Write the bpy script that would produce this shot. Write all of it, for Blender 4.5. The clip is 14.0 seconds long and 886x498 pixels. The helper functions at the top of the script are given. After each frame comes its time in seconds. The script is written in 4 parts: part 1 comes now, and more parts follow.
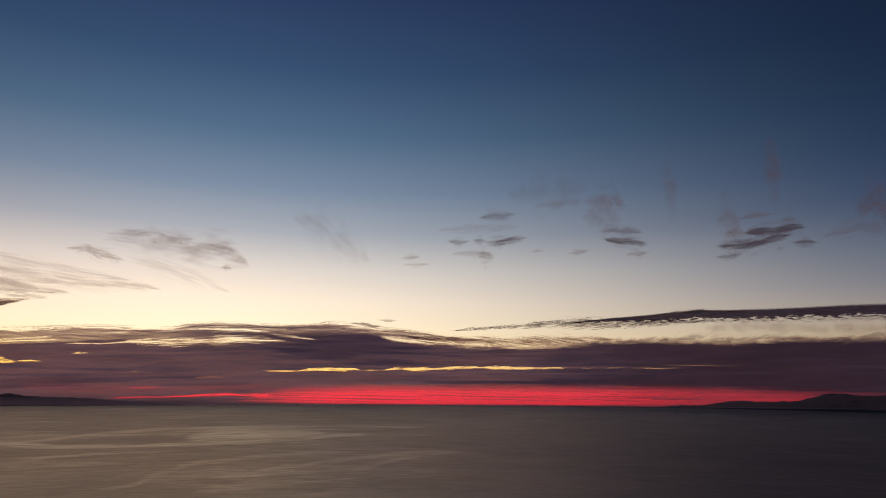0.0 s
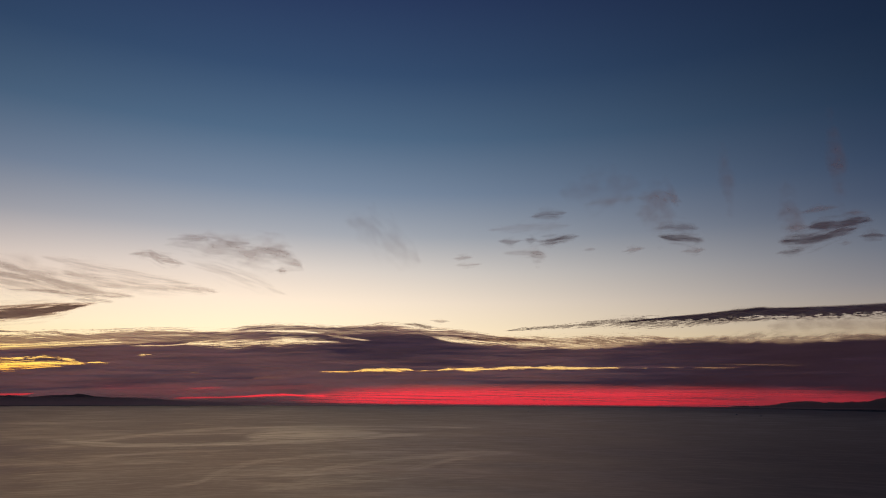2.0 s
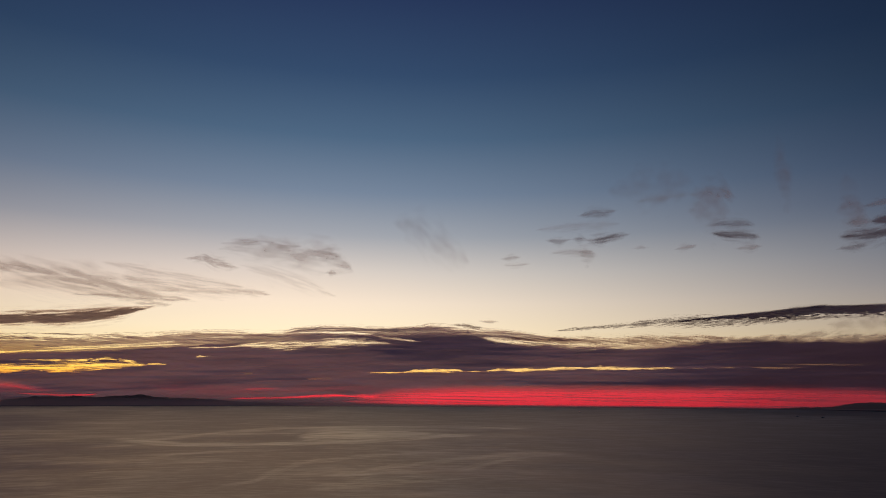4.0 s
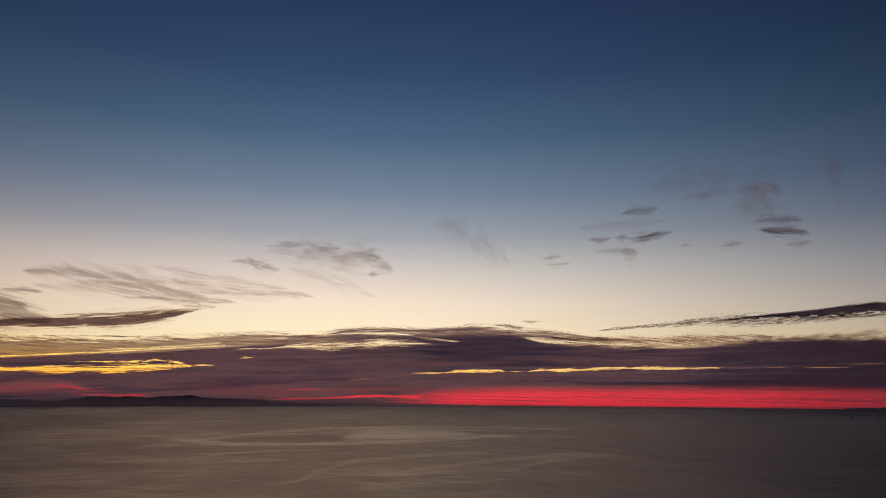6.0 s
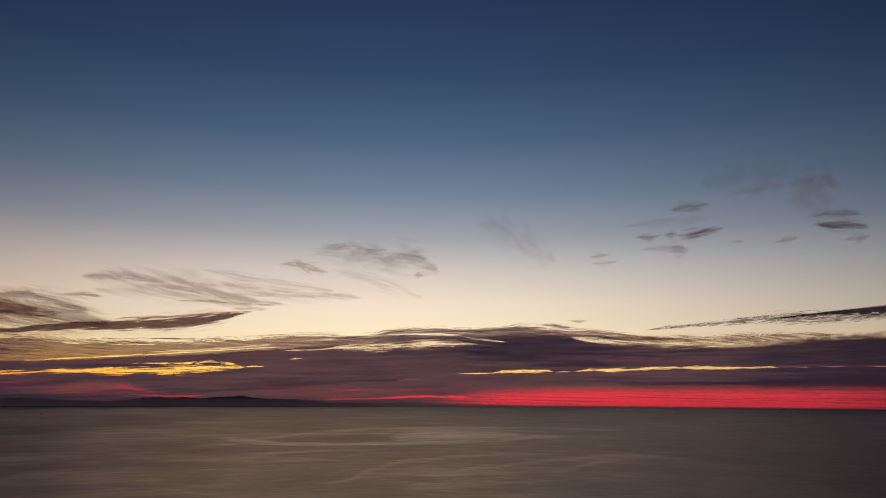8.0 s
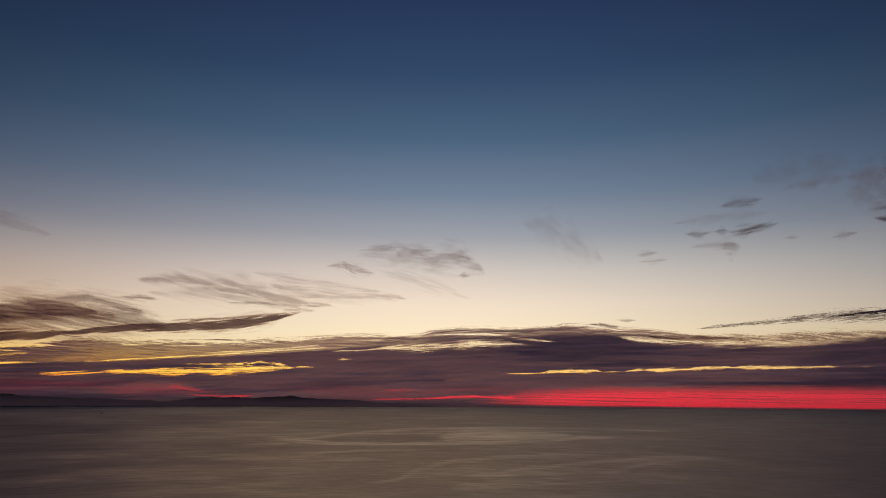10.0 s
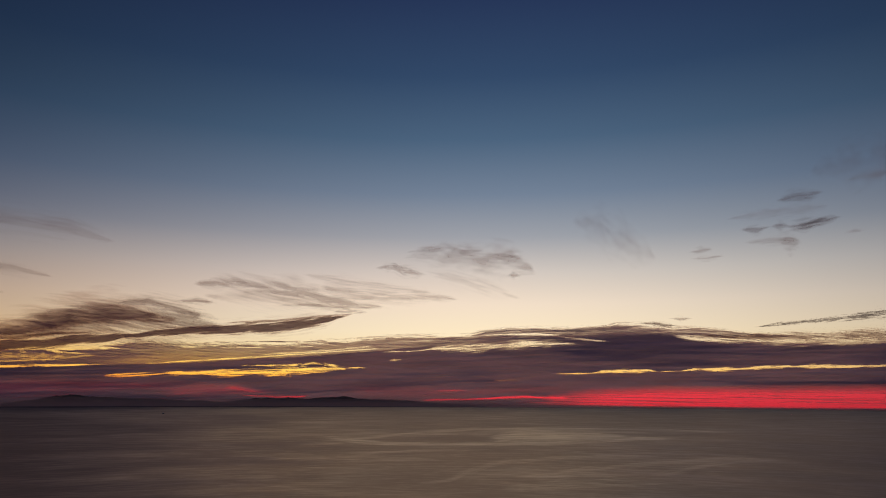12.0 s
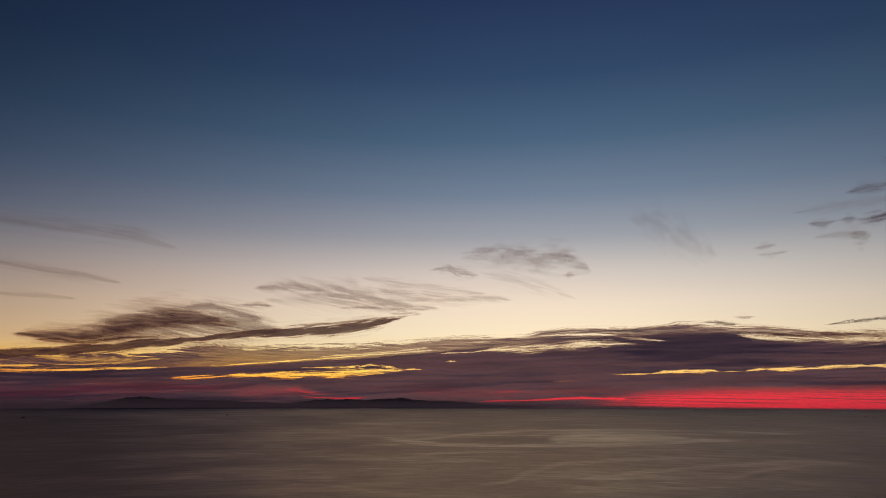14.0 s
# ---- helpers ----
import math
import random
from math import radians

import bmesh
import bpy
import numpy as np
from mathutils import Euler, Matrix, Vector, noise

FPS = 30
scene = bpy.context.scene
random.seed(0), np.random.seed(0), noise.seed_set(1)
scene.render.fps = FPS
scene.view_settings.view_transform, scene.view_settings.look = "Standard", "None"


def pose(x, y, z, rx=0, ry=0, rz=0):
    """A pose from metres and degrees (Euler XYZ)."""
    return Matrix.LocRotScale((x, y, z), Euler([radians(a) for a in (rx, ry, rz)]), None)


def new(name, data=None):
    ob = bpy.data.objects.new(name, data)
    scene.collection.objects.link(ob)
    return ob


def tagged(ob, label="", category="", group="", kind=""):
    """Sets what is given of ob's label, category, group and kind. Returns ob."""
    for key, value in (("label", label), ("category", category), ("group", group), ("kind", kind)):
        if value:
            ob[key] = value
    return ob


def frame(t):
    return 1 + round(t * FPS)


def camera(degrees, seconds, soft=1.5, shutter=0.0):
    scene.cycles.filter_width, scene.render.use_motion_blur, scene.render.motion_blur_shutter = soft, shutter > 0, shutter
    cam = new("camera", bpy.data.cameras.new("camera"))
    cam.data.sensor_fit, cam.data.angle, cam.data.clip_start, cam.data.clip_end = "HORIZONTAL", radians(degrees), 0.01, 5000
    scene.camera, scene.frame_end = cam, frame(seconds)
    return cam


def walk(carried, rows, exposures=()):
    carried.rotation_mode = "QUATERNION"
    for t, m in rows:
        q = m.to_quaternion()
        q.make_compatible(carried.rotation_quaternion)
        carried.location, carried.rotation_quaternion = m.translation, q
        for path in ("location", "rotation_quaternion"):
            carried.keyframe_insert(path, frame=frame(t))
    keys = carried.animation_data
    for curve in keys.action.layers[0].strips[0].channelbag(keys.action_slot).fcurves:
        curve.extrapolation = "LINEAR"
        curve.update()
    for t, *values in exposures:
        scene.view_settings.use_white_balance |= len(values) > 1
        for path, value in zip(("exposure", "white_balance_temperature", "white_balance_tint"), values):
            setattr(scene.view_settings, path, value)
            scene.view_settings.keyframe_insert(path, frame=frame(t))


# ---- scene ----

# A lookout high over the sea at dusk: the camera stands on one spot and pans to the left.
EYE = 36.0       # eye's height over the water
SHORE = 2736.6   # how far the water reaches
LEVEL = 0.205    # lean of the tripod's plate

cam = camera(65.16, 14.0, soft=1.0)
# seconds, turn to the left, tilt up, lean
TURNS = [
    (0.0, 0.000, 11.975, 0.50), (0.5, 1.081, 11.973, 0.485), (1.0, 2.155, 11.970, 0.475), (1.5, 3.235, 11.965, 0.48),
    (2.0, 4.328, 11.965, 0.49), (2.5, 5.405, 11.970, 0.51), (3.0, 6.480, 11.978, 0.52),
    (5.5, 10.880, 11.990, 0.52), (6.0, 11.765, 11.989, 0.515), (6.5, 12.694, 11.988, 0.515), (7.0, 13.640, 11.988, 0.50),
    (7.5, 14.615, 11.990, 0.47), (8.0, 15.580, 11.990, 0.465),
    (10.5, 20.380, 11.965, 0.51), (11.0, 21.400, 11.960, 0.49), (11.5, 22.450, 11.963, 0.475), (12.0, 23.525, 11.973, 0.44),
    (12.5, 24.625, 11.993, 0.40), (13.0, 25.740, 12.010, 0.365), (13.5, 26.890, 12.025, 0.35), (14.0, 28.095, 12.043, 0.33),
]
walk(cam, [(t, pose(0, 0, EYE, 0, LEVEL, 0) @ pose(0, 0, 0, 90 + tilt, 0, turn) @ pose(0, 0, 0, 0, 0, lean)) for t, turn, tilt, lean in TURNS],
     exposures=[(0.0, 0.34), (3.0, 0.21), (5.0, 0.15), (7.0, 0.10), (11.0, 0.07), (14.0, 0.06)])

# ---------------------------------------------------------------- sky and light
SUN = -20.0      # bearing of the set sun, degrees to the right of the first view


class Nodes:
    """A short hand for node trees."""

    def __init__(self, tree):
        self.tree = tree
        tree.nodes.clear()

    def add(self, kind, values=(), **settings):
        n = self.tree.nodes.new(kind)
        for key, value in settings.items():
            setattr(n, key, value)
        for key, value in dict(values).items():
            if isinstance(value, bpy.types.NodeSocket):
                self.tree.links.new(value, n.inputs[key])
            else:
                n.inputs[key].default_value = value
        return n

    def math(self, operation, a, b=0.0, c=0.0, clamp=False):
        n = self.add("ShaderNodeMath", {0: a, 1: b, 2: c}, operation=operation)
        n.use_clamp = clamp
        return n.outputs[0]

    def span(self, value, a, b, low=0.0, high=1.0, smooth=True):
        n = self.add("ShaderNodeMapRange", {"Value": value, "From Min": a, "From Max": b, "To Min": low, "To Max": high})
        n.interpolation_type = "SMOOTHSTEP" if smooth else "LINEAR"
        return n.outputs[0]

    def ramp(self, value, stops):
        n = self.add("ShaderNodeValToRGB", {"Fac": value})
        e = n.color_ramp.elements
        while len(e) < len(stops):
            e.new(0.5)
        for k, (at, colour) in enumerate(stops):
            e[k].position = at
            e[k].color = (*colour, 1)
        return n.outputs[0]

    def mix(self, fac, a, b, blend="MIX"):
        n = self.add("ShaderNodeMix", {"Factor": fac}, data_type="RGBA", blend_type=blend)
        for socket, value in ((n.inputs[6], a), (n.inputs[7], b)):
            if isinstance(value, bpy.types.NodeSocket):
                self.tree.links.new(value, socket)
            else:
                socket.default_value = (*value, 1)
        return n.outputs[2]


def srgb(r, g, b):
    return tuple((c / 255 / 12.92 if c < 10.3 else ((c / 255 + 0.055) / 1.055) ** 2.4) for c in (r, g, b))


def heights(stops):
    """Stops of (elevation in degrees, colour) on a ramp that reaches from -2 to 90 degrees, finer near the horizon."""
    return [(((el + 2.0) / 92.0) ** 0.5, srgb(*c)) for el, c in stops]


world = bpy.data.worlds.new("dusk")
scene.world = world
world.use_nodes = True
w = Nodes(world.node_tree)
way = w.add("ShaderNodeSeparateXYZ", {0: w.add("ShaderNodeTexCoord").outputs["Generated"]})
wx, wy, wz = way.outputs
el = w.math("MULTIPLY", w.math("ARCSINE", wz), 180 / math.pi)
bearing = w.math("MULTIPLY", w.math("ARCTAN2", wx, wy), 180 / math.pi)
axis = w.span(el, 7.0, 25.0, SUN, SUN + 2.0)
off = w.math("ABSOLUTE", w.math("WRAP", w.math("SUBTRACT", bearing, axis), 180.0, -180.0))
step = w.math("POWER", w.math("DIVIDE", w.math("MAXIMUM", w.math("ADD", el, 2.0), 0.0), 92.0), 0.5)
sunward = w.ramp(step, heights([
    (-2, (100, 31, 43)), (-1.3, (140, 36, 50)), (-0.9, (203, 44, 58)), (0.6, (232, 62, 74)), (1.1, (232, 118, 66)), (1.5, (251, 184, 84)), (2.1, (255, 210, 118)), (3.6, (246, 225, 176)),
    (5.2, (243, 227, 195)), (7.5, (231, 218, 200)), (10, (201, 197, 192)), (13, (150, 158, 169)), (16.5, (109, 127, 150)),
    (21, (72, 97, 125)), (26, (48, 71, 103)), (32, (36, 52, 86)), (50, (25, 37, 70)), (90, (16, 23, 50))]))
aside = w.ramp(step, heights([
    (-2, (78, 26, 36)), (-1.3, (98, 27, 38)), (-0.9, (125, 30, 43)), (0.2, (154, 39, 52)), (1.2, (146, 54, 52)), (2.4, (158, 137, 112)), (4, (154, 138, 117)),
    (6, (126, 120, 119)), (8, (96, 101, 114)), (10.5, (70, 83, 104)), (14, (38, 56, 85)), (18, (24, 42, 70)),
    (23, (19, 33, 56)), (30, (16, 26, 48)), (50, (14, 22, 41)), (90, (13, 16, 34))]))
dusk = w.mix(w.span(off, 0.0, 62.8), sunward, aside)
warm = w.math("MULTIPLY", w.span(bearing, -36.0, -62.0), w.math("MULTIPLY", w.span(el, 15.0, 4.0), w.span(el, 0.9, 1.8)))
dusk = w.mix(warm, dusk, w.mix(1.0, dusk, (1.14, 0.96, 0.78), "MULTIPLY"))
gilt = w.math("MULTIPLY", w.span(bearing, -20.0, -42.0), w.math("MULTIPLY", w.span(el, 4.4, 2.4), w.span(el, 0.9, 1.5)))
dusk = w.mix(gilt, dusk, w.mix(1.0, dusk, (1.34, 1.28, 0.68), "MULTIPLY"))
mauve = w.math("MULTIPLY", w.math("MULTIPLY", w.span(bearing, 5.0, -45.0), w.span(el, 22.0, 12.0)), w.span(el, 5.0, 10.0))
dusk = w.mix(mauve, dusk, w.mix(1.0, dusk, (1.07, 0.985, 0.96), "MULTIPLY"))
behind = w.ramp(step, heights([
    (-2, (36, 34, 46)), (4, (54, 46, 58)), (10, (74, 56, 66)), (18, (64, 55, 68)), (28, (44, 46, 64)), (50, (30, 36, 60)), (90, (16, 20, 40))]))
dusk = w.mix(w.span(off, 75.0, 165.0), dusk, behind)
dusk = w.mix(1.0, dusk, (1.055, 1.01, 0.97), "MULTIPLY")
# past the water that is built the dark sea goes on
dusk = w.mix(w.span(el, -1.2, -2.4), dusk, (0.031, 0.019, 0.025))
w.tree.links.new(w.add("ShaderNodeBackground", {"Color": dusk, "Strength": 1.0}).outputs[0], w.add("ShaderNodeOutputWorld").inputs[0])

# ---------------------------------------------------------------- noise for shapes


def lattice(ix, iy, seed):
    h = (ix.astype(np.int64) * 374761393 + iy.astype(np.int64) * 668265263 + seed * 974711) & 0xFFFFFFFF
    h = ((h ^ (h >> 13)) * 1274126177) & 0xFFFFFFFF
    return ((h ^ (h >> 16)) & 0xFFFF) / 65536.0 * 2 * np.pi


def grain(x, y, seed):
    """Smooth noise from about -1 to 1."""
    ix, iy = np.floor(x), np.floor(y)
    fx, fy = x - ix, y - iy
    u, v = fx * fx * fx * (fx * (fx * 6 - 15) + 10), fy * fy * fy * (fy * (fy * 6 - 15) + 10)

    def corner(a, b):
        g = lattice(ix + a, iy + b, seed)
        return np.cos(g) * (fx - a) + np.sin(g) * (fy - b)

    low = corner(0, 0) * (1 - u) + corner(1, 0) * u
    high = corner(0, 1) * (1 - u) + corner(1, 1) * u
    return (low * (1 - v) + high * v) * 1.5


def fbm(x, y, seed, octaves=4, gain=0.5):
    total, size, amount = 0.0, 1.0, 1.0
    for k in range(octaves):
        total = total + amount * grain(x * size + 17.3 * k, y * size - 9.1 * k, seed + k)
        size *= 2.03
        amount *= gain
    return total


def ease(a, b, x):
    t = np.clip((x - a) / (b - a), 0, 1)
    return t * t * (3 - 2 * t)


def place(az, el, r):
    """Points in the world from bearings, elevations over the eye (degrees) and ground distances."""
    a, e = np.radians(az), np.radians(el - LEVEL * np.sin(np.radians(az)))
    return np.stack([r * np.sin(a), r * np.cos(a), EYE + r * np.tan(e)], -1)


def sheet(name, points, keep, material, **layers):
    """A mesh from a grid of points, without the faces where keep is false, with numbers per point."""
    rows, cols = points.shape[:2]
    index = np.arange(rows * cols).reshape(rows, cols)
    quads = np.stack([index[:-1, :-1], index[:-1, 1:], index[1:, 1:], index[1:, :-1]], -1).reshape(-1, 4)
    k = keep.ravel()
    quads = quads[k[quads].any(1)]
    used = np.unique(quads)
    renumber = np.zeros(rows * cols, np.int64)
    renumber[used] = np.arange(len(used))
    quads = renumber[quads]
    me = bpy.data.meshes.new(name)
    me.vertices.add(len(used))
    me.vertices.foreach_set("co", points.reshape(-1, 3)[used].astype(np.float32).ravel())
    me.loops.add(quads.size)
    me.loops.foreach_set("vertex_index", quads.astype(np.int32).ravel())
    me.polygons.add(len(quads))
    me.polygons.foreach_set("loop_start", np.arange(0, quads.size, 4, dtype=np.int32))
    me.polygons.foreach_set("use_smooth", np.ones(len(quads), bool))
    for key, values in layers.items():
        me.attributes.new(key, "FLOAT", "POINT").data.foreach_set("value", values.ravel()[used].astype(np.float32))
    me.update(calc_edges=True)
    me.validate()
    me.materials.append(material)
    return new(name, me)


# ---------------------------------------------------------------- materials


def cloud_stuff(name, colour, through_light, fine, thin=None):
    """Vapour: as dense as the cloud is there, torn by fine streaks; lit by the sky from both sides, less from behind where it has more mass."""
    m = bpy.data.materials.new(name)
    m.use_nodes = True
    n = Nodes(m.node_tree)
    density = n.add("ShaderNodeAttribute", attribute_name="vapour").outputs["Fac"]
    co = n.add("ShaderNodeTexCoord").outputs["Object"]
    streak = n.add("ShaderNodeMapping", {"Vector": co, "Scale": (0.011, 0.011, 0.085)}).outputs[0]
    torn = n.add("ShaderNodeTexNoise", {"Vector": streak, "Scale": 1.0, "Detail": 5.0, "Roughness": 0.6}).outputs["Fac"]
    edge = n.math("MULTIPLY", n.math("SUBTRACT", torn, 0.5), n.math("MULTIPLY", n.math("MULTIPLY", density, n.math("SUBTRACT", 1.0, density)), fine))
    alpha = n.math("ADD", density, edge, clamp=True)
    broad = n.add("ShaderNodeMapping", {"Vector": co, "Scale": (0.0016, 0.0016, 0.014)}).outputs[0]
    tone = n.add("ShaderNodeTexNoise", {"Vector": broad, "Scale": 1.0, "Detail": 4.0, "Roughness": 0.55}).outputs["Fac"]
    mass = n.add("ShaderNodeAttribute", attribute_name="mass").outputs["Fac"]
    tint = n.mix(mass, thin or colour, colour)
    tint = n.mix(n.span(tone, 0.3, 0.72), n.mix(1.0, tint, (0.88,) * 3, "MULTIPLY"), n.mix(1.0, tint, (1.1,) * 3, "MULTIPLY"))
    front = n.add("ShaderNodeBsdfDiffuse", {"Color": tint}).outputs[0]
    back = n.add("ShaderNodeBsdfTranslucent", {"Color": tint}).outputs[0]
    lets = n.math("MULTIPLY_ADD", n.math("SUBTRACT", 1.0, mass), through_light, n.math("MULTIPLY", n.math("SUBTRACT", 1.0, density), 0.9), clamp=True)
    body = n.add("ShaderNodeMixShader", {0: lets, 1: front, 2: back}).outputs[0]
    # what shines through thick vapour has lost its blue
    clear = n.add("ShaderNodeBsdfTransparent", {"Color": n.mix(density, (1.0, 1.0, 1.0), (1.0, 0.74, 0.60) if thin else (1.0, 0.93, 0.89))}).outputs[0]
    out = n.add("ShaderNodeMixShader", {0: alpha, 1: clear, 2: body}).outputs[0]
    n.tree.links.new(out, n.add("ShaderNodeOutputMaterial").inputs[0])
    return m


def sea_stuff():
    m = bpy.data.materials.new("sea_water")
    m.use_nodes = True
    n = Nodes(m.node_tree)
    film = n.add("ShaderNodeAttribute", attribute_name="slick").outputs["Fac"]
    co = n.add("ShaderNodeTexCoord").outputs["Object"]
    ripple = n.add("ShaderNodeTexNoise", {"Vector": co, "Scale": 0.09, "Detail": 4.0, "Roughness": 0.6}).outputs["Fac"]
    swell = n.add("ShaderNodeTexNoise", {"Vector": co, "Scale": 0.012, "Detail": 5.0, "Roughness": 0.6}).outputs["Fac"]
    height = n.math("ADD", n.math("MULTIPLY", ripple, 0.6), n.math("MULTIPLY", swell, 3.0))
    bump = n.add("ShaderNodeBump", {"Strength": 0.16, "Distance": 1.0, "Height": height}).outputs[0]
    # the swell's faces lean towards the shore
    out_at_sea = n.add("ShaderNodeVectorMath", {0: co}, operation="LENGTH").outputs["Value"]
    lean = n.span(out_at_sea, 170.0, 1600.0, 0.0, 0.045, smooth=False)
    ashore = n.add("ShaderNodeVectorMath", {0: co}, operation="NORMALIZE").outputs[0]
    ashore = n.add("ShaderNodeVectorMath", {0: ashore, "Scale": n.math("MULTIPLY", lean, -1.0)}, operation="SCALE").outputs[0]
    bump = n.add("ShaderNodeVectorMath", {0: n.add("ShaderNodeVectorMath", {0: bump, 1: ashore}, operation="ADD").outputs[0]}, operation="NORMALIZE").outputs[0]
    rough = n.math("SUBTRACT", 0.37, n.math("MULTIPLY", film, 0.06))
    # the sea's dimming away from the sunset is put into gloss and tint
    dimmed = n.add("ShaderNodeAttribute", attribute_name="side_dim").outputs["Fac"]
    gloss = n.math("MULTIPLY", n.span(film, 0.0, 1.0, 0.60, 0.95, smooth=False), n.span(dimmed, 0.0, 1.0, 1.0, 0.43, smooth=False))
    rough = n.math("ADD", rough, n.math("MULTIPLY", n.math("SUBTRACT", swell, 0.5), 0.12))
    body = n.add("ShaderNodeBsdfDiffuse", {"Color": (0.030, 0.022, 0.014, 1), "Normal": bump}).outputs[0]
    # warm dusk tint put into the reflection: brown, paler on slicks, greyer where dimmed
    sheen = n.add("ShaderNodeBsdfGlossy", distribution="MULTI_GGX", values={"Color": n.mix(dimmed, n.mix(film, (1.0, 0.72, 0.49), (1.0, 0.80, 0.545)), (1.0, 0.755, 0.69)), "Roughness": rough, "Normal": bump}).outputs[0]
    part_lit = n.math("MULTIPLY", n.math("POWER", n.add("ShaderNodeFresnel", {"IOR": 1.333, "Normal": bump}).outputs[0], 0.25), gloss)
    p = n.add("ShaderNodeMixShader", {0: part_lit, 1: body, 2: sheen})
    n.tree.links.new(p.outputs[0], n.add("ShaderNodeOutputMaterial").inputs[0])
    return m


def land_stuff():
    m = bpy.data.materials.new("scrub_hillside")
    m.use_nodes = True
    n = Nodes(m.node_tree)
    co = n.add("ShaderNodeTexCoord").outputs["Object"]
    patches = n.add("ShaderNodeTexNoise", {"Vector": co, "Scale": 0.02, "Detail": 6.0, "Roughness": 0.6}).outputs["Fac"]
    colour = n.mix(n.span(patches, 0.4, 0.62), (0.05, 0.055, 0.05), (0.10, 0.09, 0.085))
    bump = n.add("ShaderNodeBump", {"Strength": 0.6, "Distance": 4.0, "Height": patches}).outputs[0]
    p = n.add("ShaderNodeBsdfPrincipled", {"Base Color": colour, "Roughness": 0.95, "Normal": bump})
    n.tree.links.new(p.outputs[0], n.add("ShaderNodeOutputMaterial").inputs[0])
    return m


BANK = cloud_stuff("stratus_vapour", (0.67, 0.61, 0.77), 1.0, 2.0, thin=(0.86, 0.60, 0.655))
WISP = cloud_stuff("cirrus_vapour", (0.84, 0.62, 0.56), 0.5, 1.0)
DUSKY = cloud_stuff("fan_cloud_vapour", (0.60, 0.42, 0.45), 0.40, 1.6, thin=(0.60, 0.42, 0.45))
FLAKE = cloud_stuff("small_cloud_vapour", (0.50, 0.44, 0.51), 0.30, 1.4)
LENS = cloud_stuff("altocumulus_vapour", (0.43, 0.37, 0.46), 0.14, 1.6)
HAZE = cloud_stuff("dusk_haze", (0.80, 0.57, 0.54), 0.42, 0.0)
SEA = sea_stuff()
LAND = land_stuff()

# ---------------------------------------------------------------- the sea


def strand(az, el, spine, lu, lv, seed, rag=0.6, soft=0.5, fibre=0.0, fat=1.5, fade=.35, low=0.0, lump=.8):
    """How much of a strand lies at each place: spine of (bearing, elevation, half height), torn along fibres that slope by fibre."""
    k = np.array(spine, float)
    out = np.zeros(az.shape)
    cols = (az[0] > k[0, 0]) & (az[0] < k[-1, 0])
    rows = (el[:, 0] > k[:, 1].min() - 4 * fat * k[:, 2].max() - .8) & (el[:, 0] < k[:, 1].max() + 4 * fat * k[:, 2].max() + .8)
    box = np.ix_(rows, cols)
    az, el = az[box], el[box]
    mid, half = np.interp(az, k[:, 0], k[:, 1]), fat * np.interp(az, k[:, 0], k[:, 2])
    end = ease(0, fade, az - k[0, 0]) * ease(0, fade, k[-1, 0] - az)
    end = end * ease(.005, .05, half / fat)
    half = half * (1 + lump * fbm(az / (1.2 * lu), az * 0 + seed, seed + 2, 4, .6)).clip(.2, 2)
    v = np.abs((el - mid) / half)
    n = fbm(az / lu, (el - mid - fibre * az) / lv, seed, 5, 0.58)
    out[box] = ease(low, soft, 1.0 - v ** 1.5 + rag * n) * (v < 3.0) * end
    return out


